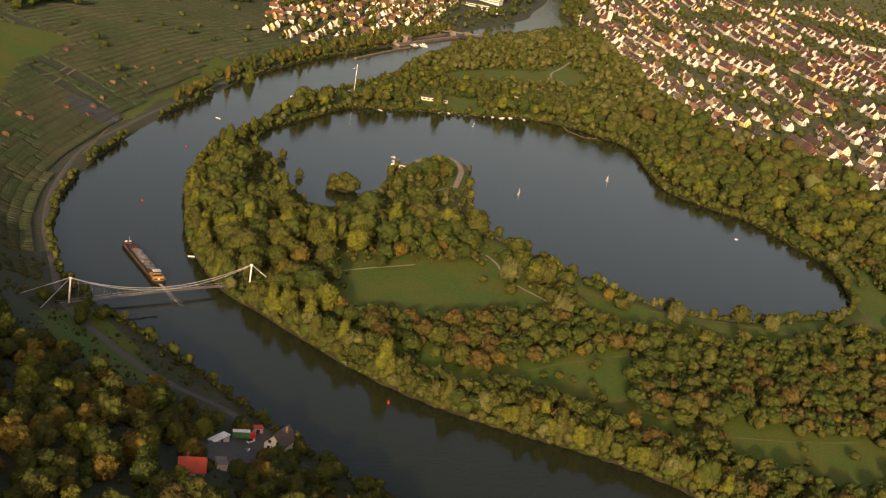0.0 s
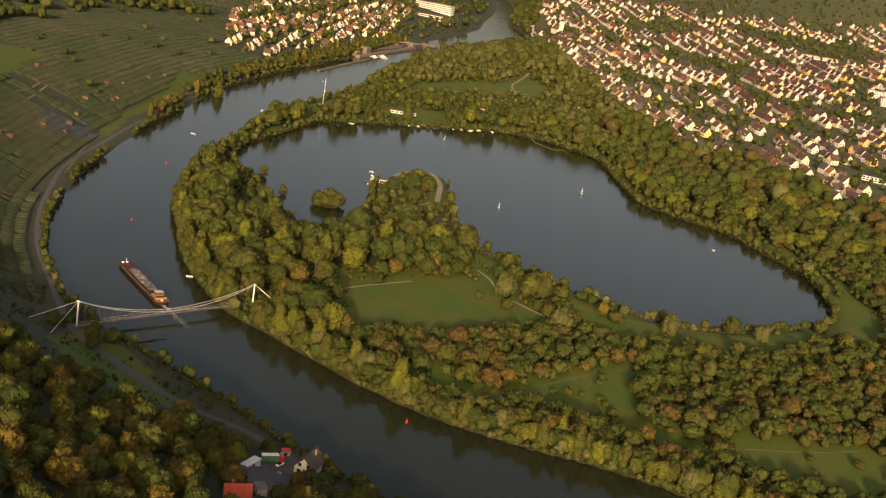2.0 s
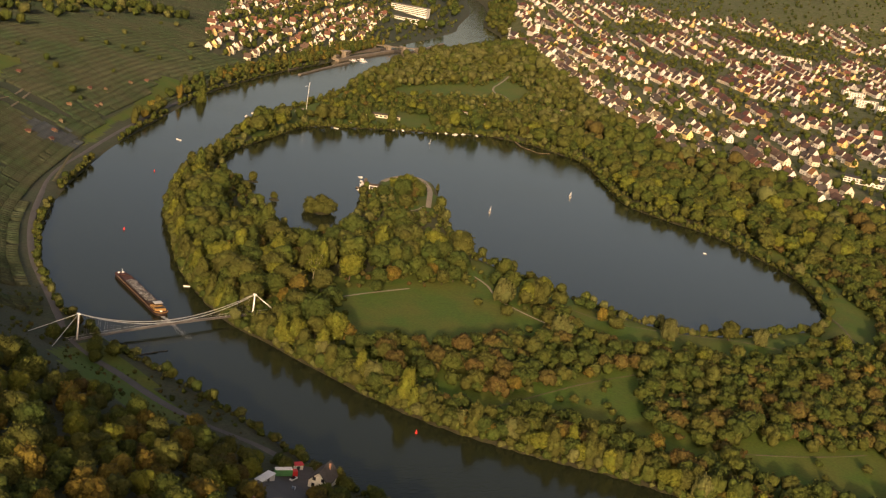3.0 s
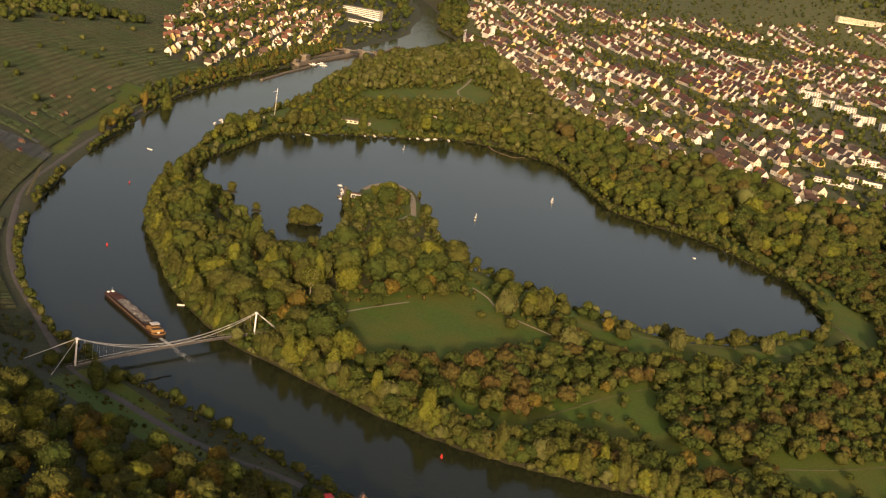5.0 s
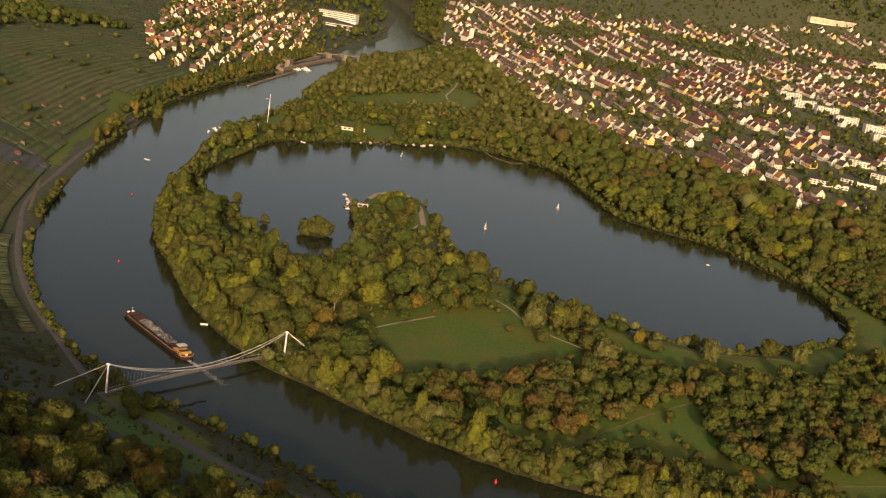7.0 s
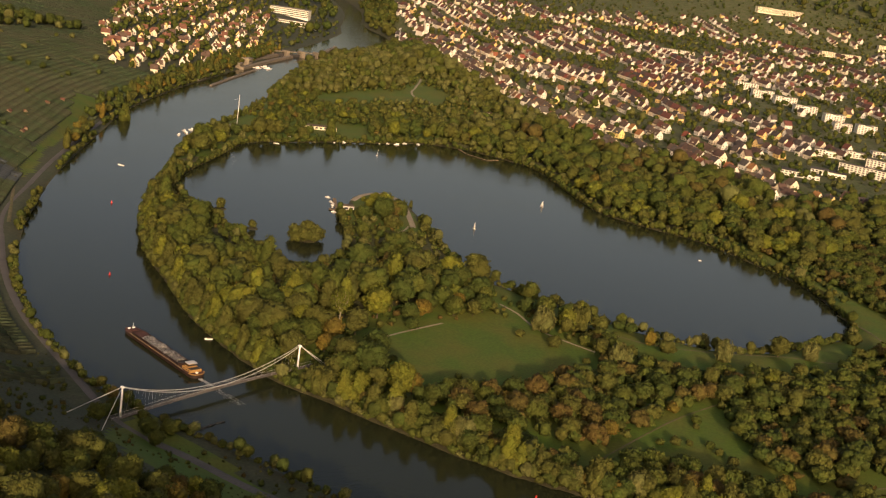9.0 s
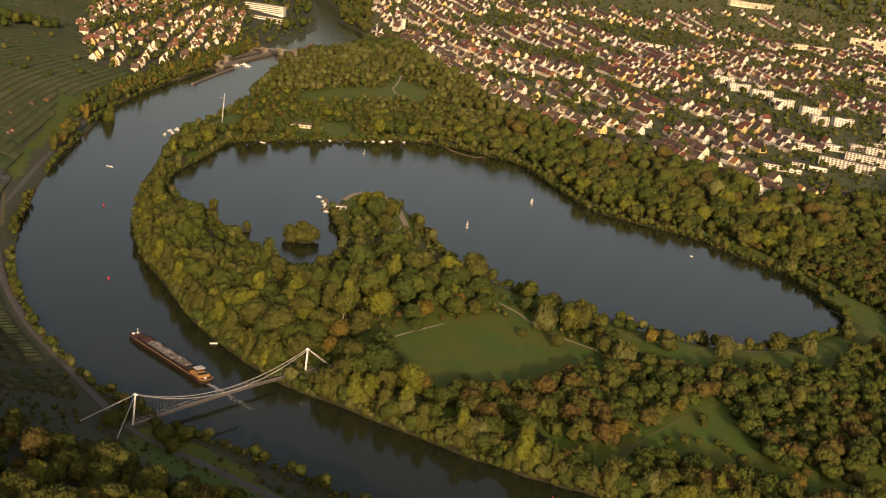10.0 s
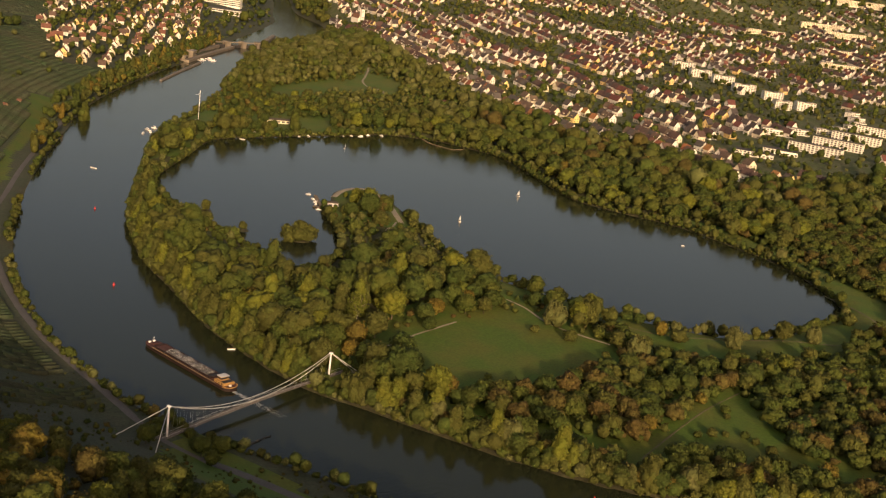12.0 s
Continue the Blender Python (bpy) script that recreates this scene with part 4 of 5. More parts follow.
# ---- blocks of flats and large buildings ----
def flats(name, label, x, y, turn, l, w, storeys, wall, roof, category="apartment block", win=None, group="", steps=1):
    """A flat-roofed block with rows of windows on the sides that face the valley."""
    t = thing(name, label, category, pose(x, y, ground_z(x, y), 0, 0, turn), group)
    h = storeys * 2.9 + 0.6
    for k in range(steps):
        a, b = -l / 2 + l * k / steps, -l / 2 + l * (k + 1) / steps - (0.06 if steps > 1 else 0)
        hk, shift = h - (k % 2) * 1.2, (k % 2) * 1.1
        bm = bmesh.new()
        box(bm, a, -w / 2 + shift, -3, b, w / 2 + shift, hk)
        part("wall", bm, wall, t)
        bm = bmesh.new()
        box(bm, a - 0.3, -w / 2 + shift - 0.4, hk, b + 0.3, w / 2 + shift + 0.4, hk + 0.45, bevel=0.08)
        part("roof", bm, roof, t)
    n = max(2, int(l / 5.0))
    for s in range(storeys):
        for k in range(n):
            xx = -l / 2 + (k + 0.5) * l / n
            shift = (int((xx + l / 2) / (l / steps)) % 2) * 1.1
            if (int((xx + l / 2) / (l / steps)) % 2) and s == storeys - 1 and steps > 1:
                continue
            o = new("window", win or WIDE)
            o.parent, o.matrix_basis = t, pose(xx, -w / 2 + shift, 1.0 + s * 2.9)
    for s in range(storeys):
        o = new("window", WIN)
        o.parent, o.matrix_basis = t, pose(-l / 2, 0, 1.0 + s * 2.9, 0, 0, -90)
        o = new("window", WIN)
        o.parent, o.matrix_basis = t, pose(l / 2, 0, 1.0 + s * 2.9, 0, 0, 90)
    return t


for x, y, l in ((1291, 91, 74), (1391, 87, 72), (1481, 84, 72), (1602, 87, 60)):
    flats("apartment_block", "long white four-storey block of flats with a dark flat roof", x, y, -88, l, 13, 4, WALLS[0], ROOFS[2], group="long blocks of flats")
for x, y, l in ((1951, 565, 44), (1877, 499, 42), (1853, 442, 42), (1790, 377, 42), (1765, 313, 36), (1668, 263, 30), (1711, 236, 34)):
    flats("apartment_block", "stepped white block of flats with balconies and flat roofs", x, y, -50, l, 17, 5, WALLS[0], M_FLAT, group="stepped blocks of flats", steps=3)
for k in range(8):
    u = k / 7
    flats("terrace_house", "white flat-roofed terrace house in a curved row", 1385 + 370 * u, 185 - 55 * math.sin(u * 3.1) * 1.0 - 20 * u, -62 + 40 * u, 30, 13, 3, WALLS[0], M_FLAT, "house", group="curved terrace", steps=2)
for x, y, turn, l, st in ((2539, 409, -60, 90, 4), (3127, 564, -55, 120, 5), (3155, 639, -55, 130, 5), (3150, 1019, -40, 150, 5), (3526, 641, -50, 160, 6), (2772, 489, -60, 90, 4), (2878, 712, -50, 110, 4)):
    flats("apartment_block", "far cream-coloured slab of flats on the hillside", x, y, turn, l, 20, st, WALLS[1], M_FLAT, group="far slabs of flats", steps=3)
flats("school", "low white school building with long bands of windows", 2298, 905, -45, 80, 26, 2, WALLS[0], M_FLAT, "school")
BAND = window_mesh(4.7, 1.5)
for v in BAND.vertices:
    v.co.y *= 4.0
flats("works_hall", "long white works building with bands of windows", 1690, 1620, -56, 92, 36, 4, WALLS[0], M_FLAT, "factory", win=BAND).scale = (1, 1, 1.5)
flats("works_hall", "low white works hall by the river", 1560, 1468, -56, 96, 34, 2, WALLS[0], ROOFS[2], "factory", win=BAND).scale = (1, 1, 1.5)
flats("warehouse", "pale flat-roofed commercial building", 1310, 1359, -48, 45, 28, 2, WALLS[3], M_FLAT, "building")
flats("shopping_centre", "white two-storey building with dark violet-grey roofs", 1163, 135, -70, 50, 22, 2, WALLS[0], ROOFS[2], "building", steps=2)
flats("shopping_centre", "white two-storey building with dark violet-grey roofs", 1222, 119, -70, 46, 20, 2, WALLS[0], ROOFS[2], "building", steps=2)


def church(x, y, turn):
    t = thing("church", "village church with a white square tower and red-tiled nave", "church", pose(x, y, ground_z(x, y), 0, 0, turn))
    bm = bmesh.new()
    gable_walls(bm, 14, 30, 10, 18)
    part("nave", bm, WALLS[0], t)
    bm = bmesh.new()
    gable_roof(bm, 14, 30, 10, 18)
    part("roof", bm, ROOFS[1], t)
    bm = bmesh.new()
    box(bm, -4, -22, -2, 4, -14.3, 30, bevel=0.2)
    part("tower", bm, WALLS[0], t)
    bm = bmesh.new()
    bmesh.ops.create_cone(bm, cap_ends=True, segments=4, radius1=6, radius2=0.3, depth=6, matrix=pose(0, -18.15, 33, 0, 0, 45))
    part("spire", bm, ROOFS[2], t, "dark pyramid spire")
    for z in (12, 24):
        o = new("window", WIDE)
        o.parent, o.matrix_basis = t, pose(0, -22, z)
    return t


church(1755, 1267, -20)


def tower_crane(x, y):
    t = thing("tower_crane", "pale tower crane standing beside the old village", "crane", pose(x, y, ground_z(x, y), 0, 0, 35))
    bm = bmesh.new()
    for a, b in ((-1, -1), (1, -1), (1, 1), (-1, 1)):
        tube(bm, (a, b, 0), (a, b, 38), 0.25, sides=4)
    for k in range(12):
        tube(bm, (-1, -1, k * 3.1), (1, -1, k * 3.1 + 3), 0.14, sides=4)
        tube(bm, (1, 1, k * 3.1), (-1, 1, k * 3.1 + 3), 0.14, sides=4)
    part("tower", bm, M_WHITE, t)
    bm = bmesh.new()
    box(bm, -34, -0.7, 38, 12, 0.7, 39.2, bevel=0.1)
    part("jib", bm, M_WHITE, t)
    bm = bmesh.new()
    box(bm, 9, -1.2, 35.5, 12, 1.2, 38, bevel=0.1)
    part("counterweight", bm, M_DECK, t)


tower_crane(1633, 1228)
# ---- vineyards on the western slope ----
M_VINE = material("vine_leaves", (0.022, 0.037, 0.014), 0.85, vary=0.22, size=55, fine=1.2, source="island", second=(0.036, 0.041, 0.021))
M_NET = material("blue_netting", (0.032, 0.042, 0.050), 0.8, vary=0.2, size=6, fine=1)
M_WOOD = material("weathered_planks", (0.20, 0.145, 0.09), 0.9, vary=0.25, size=2, fine=0.3)
M_STONE = material("dry_stone", (0.17, 0.14, 0.09), 0.9, vary=0.25, size=3, fine=0.5)


def vine_rows():
    """Hedges of vines that run down the slope."""
    vs, qs, ks, n = [], [], [], 0
    line = outer[(outer[:, 1] > 20) & (outer[:, 1] < 1300) & (outer[:, 0] < 1300)]
    seg = np.linalg.norm(np.diff(line, axis=0), axis=1)
    run = np.r_[0, np.cumsum(seg)]

    def at(s, d):
        x, y = np.interp(s, run, line[:, 0]), np.interp(s, run, line[:, 1])
        e = 6.0
        dx = np.interp(s + e, run, line[:, 0]) - np.interp(s - e, run, line[:, 0])
        dy = np.interp(s + e, run, line[:, 1]) - np.interp(s - e, run, line[:, 1])
        k = np.hypot(dx, dy) + 1e-9
        return x - dy / k * d, y + dx / k * d
    pieces = []
    total = run[-1]
    for s in np.arange(10, total - 20, 4.6):          # down the slope
        for d in np.arange(13, 420, 7.5):
            if rng.random() > 0.04 and noise.noise(Vector((s * 0.03, d * 0.006, 9))) < 0.42:
                pieces.append((at(s, d), at(s + 0.5, d + 7.5)))
    ends = np.array(pieces).reshape(-1, 2, 2)
    mid = ends.mean(1)
    keep = inside(hill_side, mid[:, 0], mid[:, 1]) & (mid[:, 1] > 45)
    for c in SLOPE_GRASS:
        keep &= ~inside(c, mid[:, 0], mid[:, 1])
    keep &= ~inside(VILLAGE, mid[:, 0], mid[:, 1]) & (gap(RIVER_ROAD, mid[:, 0], mid[:, 1]) > 8)
    ends = ends[keep]
    za, zb = height(ends[:, 0, 0], ends[:, 0, 1]), height(ends[:, 1, 0], ends[:, 1, 1])
    for (a, b), z0, z1 in zip(ends, za, zb):
        d = (b - a) / (np.linalg.norm(b - a) + 1e-9)
        w = np.array((-d[1], d[0])) * (0.65 + 0.25 * rng.random())
        h = 1.7 + 0.7 * rng.random()
        v = [(*(a - w), z0 - 0.2), (*(a + w), z0 - 0.2), (*(b + w), z1 - 0.2), (*(b - w), z1 - 0.2),
             (*(a - w * 0.5), z0 + h), (*(a + w * 0.6), z0 + h), (*(b + w * 0.5), z1 + h * 0.9), (*(b - w * 0.6), z1 + h * 1.05)]
        vs.extend(v)
        qs.extend(((n, n + 1, n + 5, n + 4), (n + 1, n + 2, n + 6, n + 5), (n + 2, n + 3, n + 7, n + 6), (n + 3, n, n + 4, n + 7), (n + 4, n + 5, n + 6, n + 7)))
        blue = 170 < a[0] < 215 and 395 < a[1] < 440
        ks.extend([1 if blue else 0] * 5)
        n += 8
    ob = new("vineyard", raw_mesh("vineyard", vs, qs, [M_VINE, M_NET], ks))
    return tagged(ob, "rows of green and browning vines on the valley slope", "vineyard", kind="stuff")


vine_rows()
HUTS = [(220, 567), (243, 505), (298, 571), (291, 532), (377, 629), (412, 654), (157, 406), (177, 403), (211, 455), (70, 305), (99, 358), (107, 355), (281, 522), (322, 582), (191, 426)]


def vineyard_hut(roof):
    t = thing("vineyard_hut", "small wooden vineyard hut with an orange tiled roof", "hut", group="vineyard huts")
    bm = bmesh.new()
    gable_walls(bm, 3.4, 4.2, 2.2, 3.5)
    part("wall", bm, M_WOOD, t)
    bm = bmesh.new()
    gable_roof(bm, 3.4, 4.2, 2.2, 3.5, 0.18, 0.35)
    part("roof", bm, roof, t)
    bm = bmesh.new()
    box(bm, -0.5, -2.16, -0.2, 0.5, -2.08, 1.8)
    part("door", bm, M_BARK, t)
    return t


hut = vineyard_hut(ROOFS[1])
for k, (x, y) in enumerate(HUTS):
    m = pose(x, y, ground_z(x, y) + 0.3, 0, 0, 40 + 37 * k)
    if k:
        copy_thing(hut, m)
    else:
        hut.matrix_basis = m
for k, pts in enumerate(([(84, 374), (116, 411), (164, 460), (215, 524)], [(130, 299), (187, 384), (272, 511), (355, 619)], [(232, 504), (241, 537), (233, 579)], [(304, 668), (371, 665), (431, 660)], [(108, 439), (182, 495), (238, 570)])):
    ribbon("track", spline(pts, 6), 2.6, M_TRACK if k % 2 else M_STONE, "pale vineyard track between the vine rows", "track", 0.25)

# woods, hedges and single trees on the slope and its crest
rows = []
wx, wy = scatter(-250, 300, 700, 1500, 15, 11)
d_o = gap(outer, wx, wy)
keep = inside(hill_side, wx, wy) & ~inside(VILLAGE, wx, wy) & (gap(VILLAGE, wx, wy, True) > 10)
for c in SLOPE_GRASS:
    keep &= ~inside(c, wx, wy)
wx, wy, d_o = wx[keep], wy[keep], d_o[keep]
wz = height(wx, wy)
for x, y, z, d in zip(wx, wy, wz, d_o):
    lump = noise.noise(Vector((x * 0.012, y * 0.012, 2)))
    if (d > 200 + 60 * lump and lump > -0.05) or rng.random() < 0.005 or (d > 280 and rng.random() < 0.5) or (abs(lump + 0.12) < 0.02 and d > 60):
        rows.append((("round", "oak", "bush")[rng.choice(3, p=(0.45, 0.3, 0.25))], x, y, z, (0.7 + 0.4 * rng.random()) * (0.55 if d < 200 else 1.0), int(rng.choice((0, 0, 1, 1, 6)))))
line = outer[(outer[:, 1] > 480) & (outer[:, 1] < 1150)]
for (ax, ay), (bx, by) in zip(line, line[1:]):
    far = math.hypot(bx - ax, by - ay)
    way = np.array((ay - by, bx - ax)) / far
    for u in np.arange(0, far, 7.0):
        for d in (7, 16, 26):
            if rng.random() < (0.8 if ax > 560 else 0.35 if d == 7 else 0.1):
                x, y = ax + (bx - ax) * u / far + way[0] * (d + rng.uniform(-3, 3)), ay + (by - ay) * u / far + way[1] * (d + rng.uniform(-3, 3))
                rows.append(("round" if rng.random() < 0.7 else "poplar", x, y, 3.0, 0.6 + 0.4 * rng.random(), int(rng.choice((0, 1, 2, 2, 4)))))
wood("slope_wood", "hedges and small woods along the vineyard slope", rows, tiny)
rows = []
fx, fy = scatter(1300, -1000, 5000, 4200, 46, 12)
keep = ~inside(river, fx, fy) & ~inside(VILLAGE, fx, fy) & (np.hypot(fx - 1650, fy - 1590) > 120) & (gap(river, fx, fy, True) > 25) & ((~inside(TOWN_EDGE, fx, fy)) | (fx > 3300))
fx, fy = fx[keep], fy[keep]
keep = (fy < 0.95 * fx + 900) & (fy > 0.10 * fx - 1100)
fx, fy = fx[keep], fy[keep]
rows = [(("round", "oak")[int(rng.integers(2))], x, y, z, 1.25 + 0.6 * rng.random(), int(rng.choice((0, 0, 1, 2)))) for x, y, z in zip(fx, fy, height(fx, fy))]
wood("distant_wood", "distant wooded hills beyond the town", rows, speck)

# ---- on the river ----
M_HULL = material("barge_paint", (0.026, 0.014, 0.012), 0.6, vary=0.25, size=4, fine=0.6)
M_RUST = material("rusty_deck", (0.085, 0.036, 0.028), 0.85, vary=0.3, size=3, fine=0.5)
M_SCRAP = material("scrap_metal", (0.27, 0.26, 0.25), 0.6, metal=0.4, vary=0.6, size=2, fine=0.5, source="island")
M_AMBER = material("ochre_paint", (0.34, 0.19, 0.06), 0.6, vary=0.15, size=3, fine=0.5)
M_DARK = material("dark_steel", (0.035, 0.033, 0.032), 0.7, vary=0.25, size=3, fine=0.5)
M_RED = material("red_paint", (0.60, 0.030, 0.025), 0.5, vary=0.1, size=2, fine=0.3)
M_FOAM = material("water_foam", (0.40, 0.40, 0.37), 0.9, vary=0.2, size=2, fine=0.4)
M_SAIL = material("sailcloth", (0.82, 0.80, 0.74), 0.8, vary=0.06, size=2, fine=0.4)
M_GREEN = material("green_paint", (0.06, 0.20, 0.07), 0.6, vary=0.15, size=2, fine=0.4)


def hull_mesh(l, w, z0, z1, bow, stern, mat_side=0):
    """A ship's hull, bow towards +y."""
    bm = bmesh.new()
    rings = []
    for z, k in ((z0, 0.90), (z1, 1.0)):
        ring = []
        for u in np.linspace(0, math.pi, 13):          # bow curve from starboard to port
            ring.append((w / 2 * k * math.cos(u), l / 2 - bow + bow * k * math.sin(u) ** 0.8))
        for u in np.linspace(math.pi, 2 * math.pi, 9):
            ring.append((w / 2 * k * math.cos(u), -l / 2 + stern + stern * k * math.sin(u)))
        rings.append([bm.verts.new((x, y, z)) for x, y in ring])
    n = len(rings[0])
    for k in range(n):
        bm.faces.new((rings[0][k], rings[0][(k + 1) % n], rings[1][(k + 1) % n], rings[1][k]))
    bm.faces.new(rings[0][::-1])
    bm.faces.new(rings[1]).material_index = 1
    return bm


def barge(x, y, turn):
    t = thing("cargo_barge", "long dark red river barge loaded with scrap metal", "barge", pose(x, y, 0, 0, 0, turn))
    l, w = 82.0, 10.0
    part("hull", hull_mesh(l, w, -1.2, 1.9, 9, 4), [M_HULL, M_RUST], t)
    bm = bmesh.new()
    for s in (-1, 1):
        box(bm, s * 3.9 - 0.2, -24, 1.9, s * 3.9 + 0.2, 29, 3.3, bevel=0.05)
    box(bm, -4.1, 28.6, 1.9, 4.1, 29, 3.3)
    box(bm, -4.1, -24.2, 1.9, 4.1, -23.8, 3.3)
    part("hold_coaming", bm, M_HULL, t)
    bm = bmesh.new()
    box(bm, -3.7, 19.5, 1.95, 3.7, 28.5, 2.9, bevel=0.1)
    part("hatch_cover", bm, M_RUST, t, "rust-red hatch cover")
    bm = bmesh.new()
    box(bm, -3.7, -23.5, 1.95, 3.7, -20, 2.5, bevel=0.1)
    part("hatch_cover", bm, M_DARK, t)
    r = random.Random(5)
    vs, qs, n = [], [], 0
    for k in range(1900):
        u = r.uniform(-1, 1)
        px, py = 3.6 * u, r.uniform(-19.5, 18.8)
        pz = 2.0 + 1.9 * (1 - 0.45 * u * u) * r.random() ** 0.4 * (0.75 + 0.3 * math.sin(py * 0.5))
        m = pose(px, py, pz, r.uniform(0, 180), r.uniform(0, 180), r.uniform(0, 180))
        a, b, c = r.uniform(0.15, 0.7), r.uniform(0.1, 0.5), r.uniform(0.05, 0.3)
        vs.extend(tuple(m @ Vector((sx * a, sy * b, sz * c))) for sx in (-1, 1) for sy in (-1, 1) for sz in (-1, 1))
        qs.extend((n + i, n + j, n + k2, n + q) for i, j, k2, q in ((0, 1, 3, 2), (4, 6, 7, 5), (0, 4, 5, 1), (2, 3, 7, 6), (0, 2, 6, 4), (1, 5, 7, 3)))
        n += 8
    cargo = new("cargo", raw_mesh("cargo", vs, qs, [M_SCRAP]))
    cargo.parent = t
    tagged(cargo, "heap of pale grey scrap metal", kind="stuff")
    bm = bmesh.new()
    box(bm, -3.9, -37, 1.9, 3.9, -28, 3.5, bevel=0.25)
    part("deckhouse", bm, M_AMBER, t, "ochre deckhouse")
    bm = bmesh.new()
    box(bm, -2.6, -33, 3.5, 2.6, -29.2, 5.5, bevel=0.2)
    house_part = part("wheelhouse", bm, M_AMBER, t, "ochre wheelhouse with dark windows")
    bm = bmesh.new()
    box(bm, -2.66, -33.06, 4.2, 2.66, -29.14, 5.1)
    part("window_band", bm, M_GLASS, house_part)
    bm = bmesh.new()
    box(bm, -2.9, -33.4, 5.5, 2.9, -28.9, 5.75, bevel=0.08)
    part("wheelhouse_roof", bm, M_STEEL, t, "grey wheelhouse roof")
    bm = bmesh.new()
    box(bm, -4.0, -26.8, 4.0, 4.0, -24.6, 4.25, bevel=0.05)
    part("canopy", bm, M_DARK, t)
    bm = bmesh.new()
    for u in np.linspace(math.pi, 2 * math.pi, 12):
        p, q = u, u + math.pi / 11
        if q < 2 * math.pi + 0.1:
            tube(bm, (4.9 * math.cos(p), -37 + 3.9 * math.sin(p), 2.1), (4.9 * math.cos(q), -37 + 3.9 * math.sin(q), 2.1), 0.28, sides=6)
    part("stern_rail", bm, M_AMBER, t)
    bm = bmesh.new()
    box(bm, -1.0, -38.8, 1.9, 0.6, -37.5, 2.6, bevel=0.2)
    part("dinghy", bm, M_WHITE, t)
    bm = bmesh.new()
    tube(bm, (0, 35.5, 1.9), (0, 35.5, 6.0), 0.12, 0.08, 6)
    part("bow_mast", bm, M_WHITE, t)
    bm = bmesh.new()
    box(bm, -1.9, 32.5, 1.9, 1.9, 36, 2.7, bevel=0.15)
    part("windlass", bm, M_RUST, t)
    for x0 in (-1.5, 1.5):
        bm = bmesh.new()
        tube(bm, (x0 - 0.8, 37.2, 2.5), (x0 + 0.8, 37.2, 2.5), 0.55, sides=10)
        part("winch_drum", bm, M_WHITE, t, "white anchor winch drum")
    bm = bmesh.new()
    for s in (-1, 1):
        box(bm, s * 4.75 - 0.12, -30, 1.9, s * 4.75 + 0.12, 31, 2.3)
    part("gunwale", bm, M_WOOD, t, "worn pale brown rubbing strake")
    for side in (-1, 1):
        for y0 in (-22, -12, -2, 8, 18, 28):
            bm = bmesh.new()
            tube(bm, (side * 4.4, y0, 1.9), (side * 4.4, y0, 2.7), 0.16, sides=8)
            tube(bm, (side * 4.4, y0, 2.7), (side * 4.4, y0, 2.85), 0.26, sides=8)
            part("bollard", bm, M_DARK, t)
        for y0 in (-35.2, -32.8, -30.4):
            bm = bmesh.new()
            box(bm, side * 3.93 - 0.05, y0 - 0.5, 2.5, side * 3.93 + 0.05, y0 + 0.5, 3.1)
            part("cabin_window", bm, M_GLASS, t)
    bm = bmesh.new()
    box(bm, -3.2, -36.6, 3.5, 3.2, -33.6, 3.62)
    part("aft_deck", bm, M_DARK, t)
    t.scale = (0.88, 0.91, 0.95)
    return t


BARGE = (70.0, 58.0, -9.2)
barge(*BARGE)


def wake(x, y, turn):
    """Broken foam trailing from the stern."""
    r = random.Random(8)
    vs, fs, n = [], [], 0
    for k in range(650):
        d = 36 * r.random() ** 1.9
        side = r.gauss(0, 0.5 + 0.028 * d) + 0.045 * d
        s = r.uniform(0.10, 0.42) * (1 - d / 70)
        pts = [(side + s * math.cos(a) * r.uniform(0.5, 1), -d - s * 1.8 * math.sin(a) * r.uniform(0.5, 1), 0.03 + 0.05 * r.random()) for a in (0, 1.6, 3.1, 4.7)]
        m = pose(x, y, 0, 0, 0, turn) @ pose(0, -38, 0)
        vs.extend(tuple(m @ Vector(p)) for p in pts)
        fs.append((n, n + 1, n + 2, n + 3))
        n += 4
    return tagged(new("wake_foam", raw_mesh("wake_foam", vs, fs, [M_FOAM])), "broken white foam in the wake of the barge", "foam", kind="stuff")


wake(*BARGE)


def sailing_boat(label, high=6.6):
    t = thing("sailing_boat", label, "sailing boat", group="sailing boats on the lake")
    part("hull", hull_mesh(6.5, 2.2, -0.3, 0.6, 3.2, 0.6), [M_WHITE, M_WOOD], t)
    bm = bmesh.new()
    tube(bm, (0, 0.6, 0.5), (0, 0.6, high + 0.4), 0.09, 0.05, 6)
    part("mast", bm, M_STEEL, t)
    bm = bmesh.new()
    tube(bm, (0, 0.6, 1.4), (0.5, -2.6, 1.4), 0.06, 0.05, 5)
    part("boom", bm, M_STEEL, t)
    for name, pts in (("mainsail", ((0, 0.5, 1.5), (0.5, -2.6, 1.5), (0.05, 0.45, high))), ("jib", ((0.1, 0.8, high * 0.85), (0.1, 3.0, 0.8), (0.55, 0.9, 1.2)))):
        bm = bmesh.new()
        a, b, c = (Vector(p) for p in pts)
        m = (a + b + c) / 3 + Vector((0.35, 0, 0))
        for off in (0.0, 0.03):
            v = [bm.verts.new(p + Vector((off, 0, 0))) for p in (a, b, c, m)]
            for i, j in ((0, 1), (1, 2), (2, 0)):
                bm.faces.new((v[i], v[j], v[3]))
        part(name, bm, M_SAIL, t)
    return t


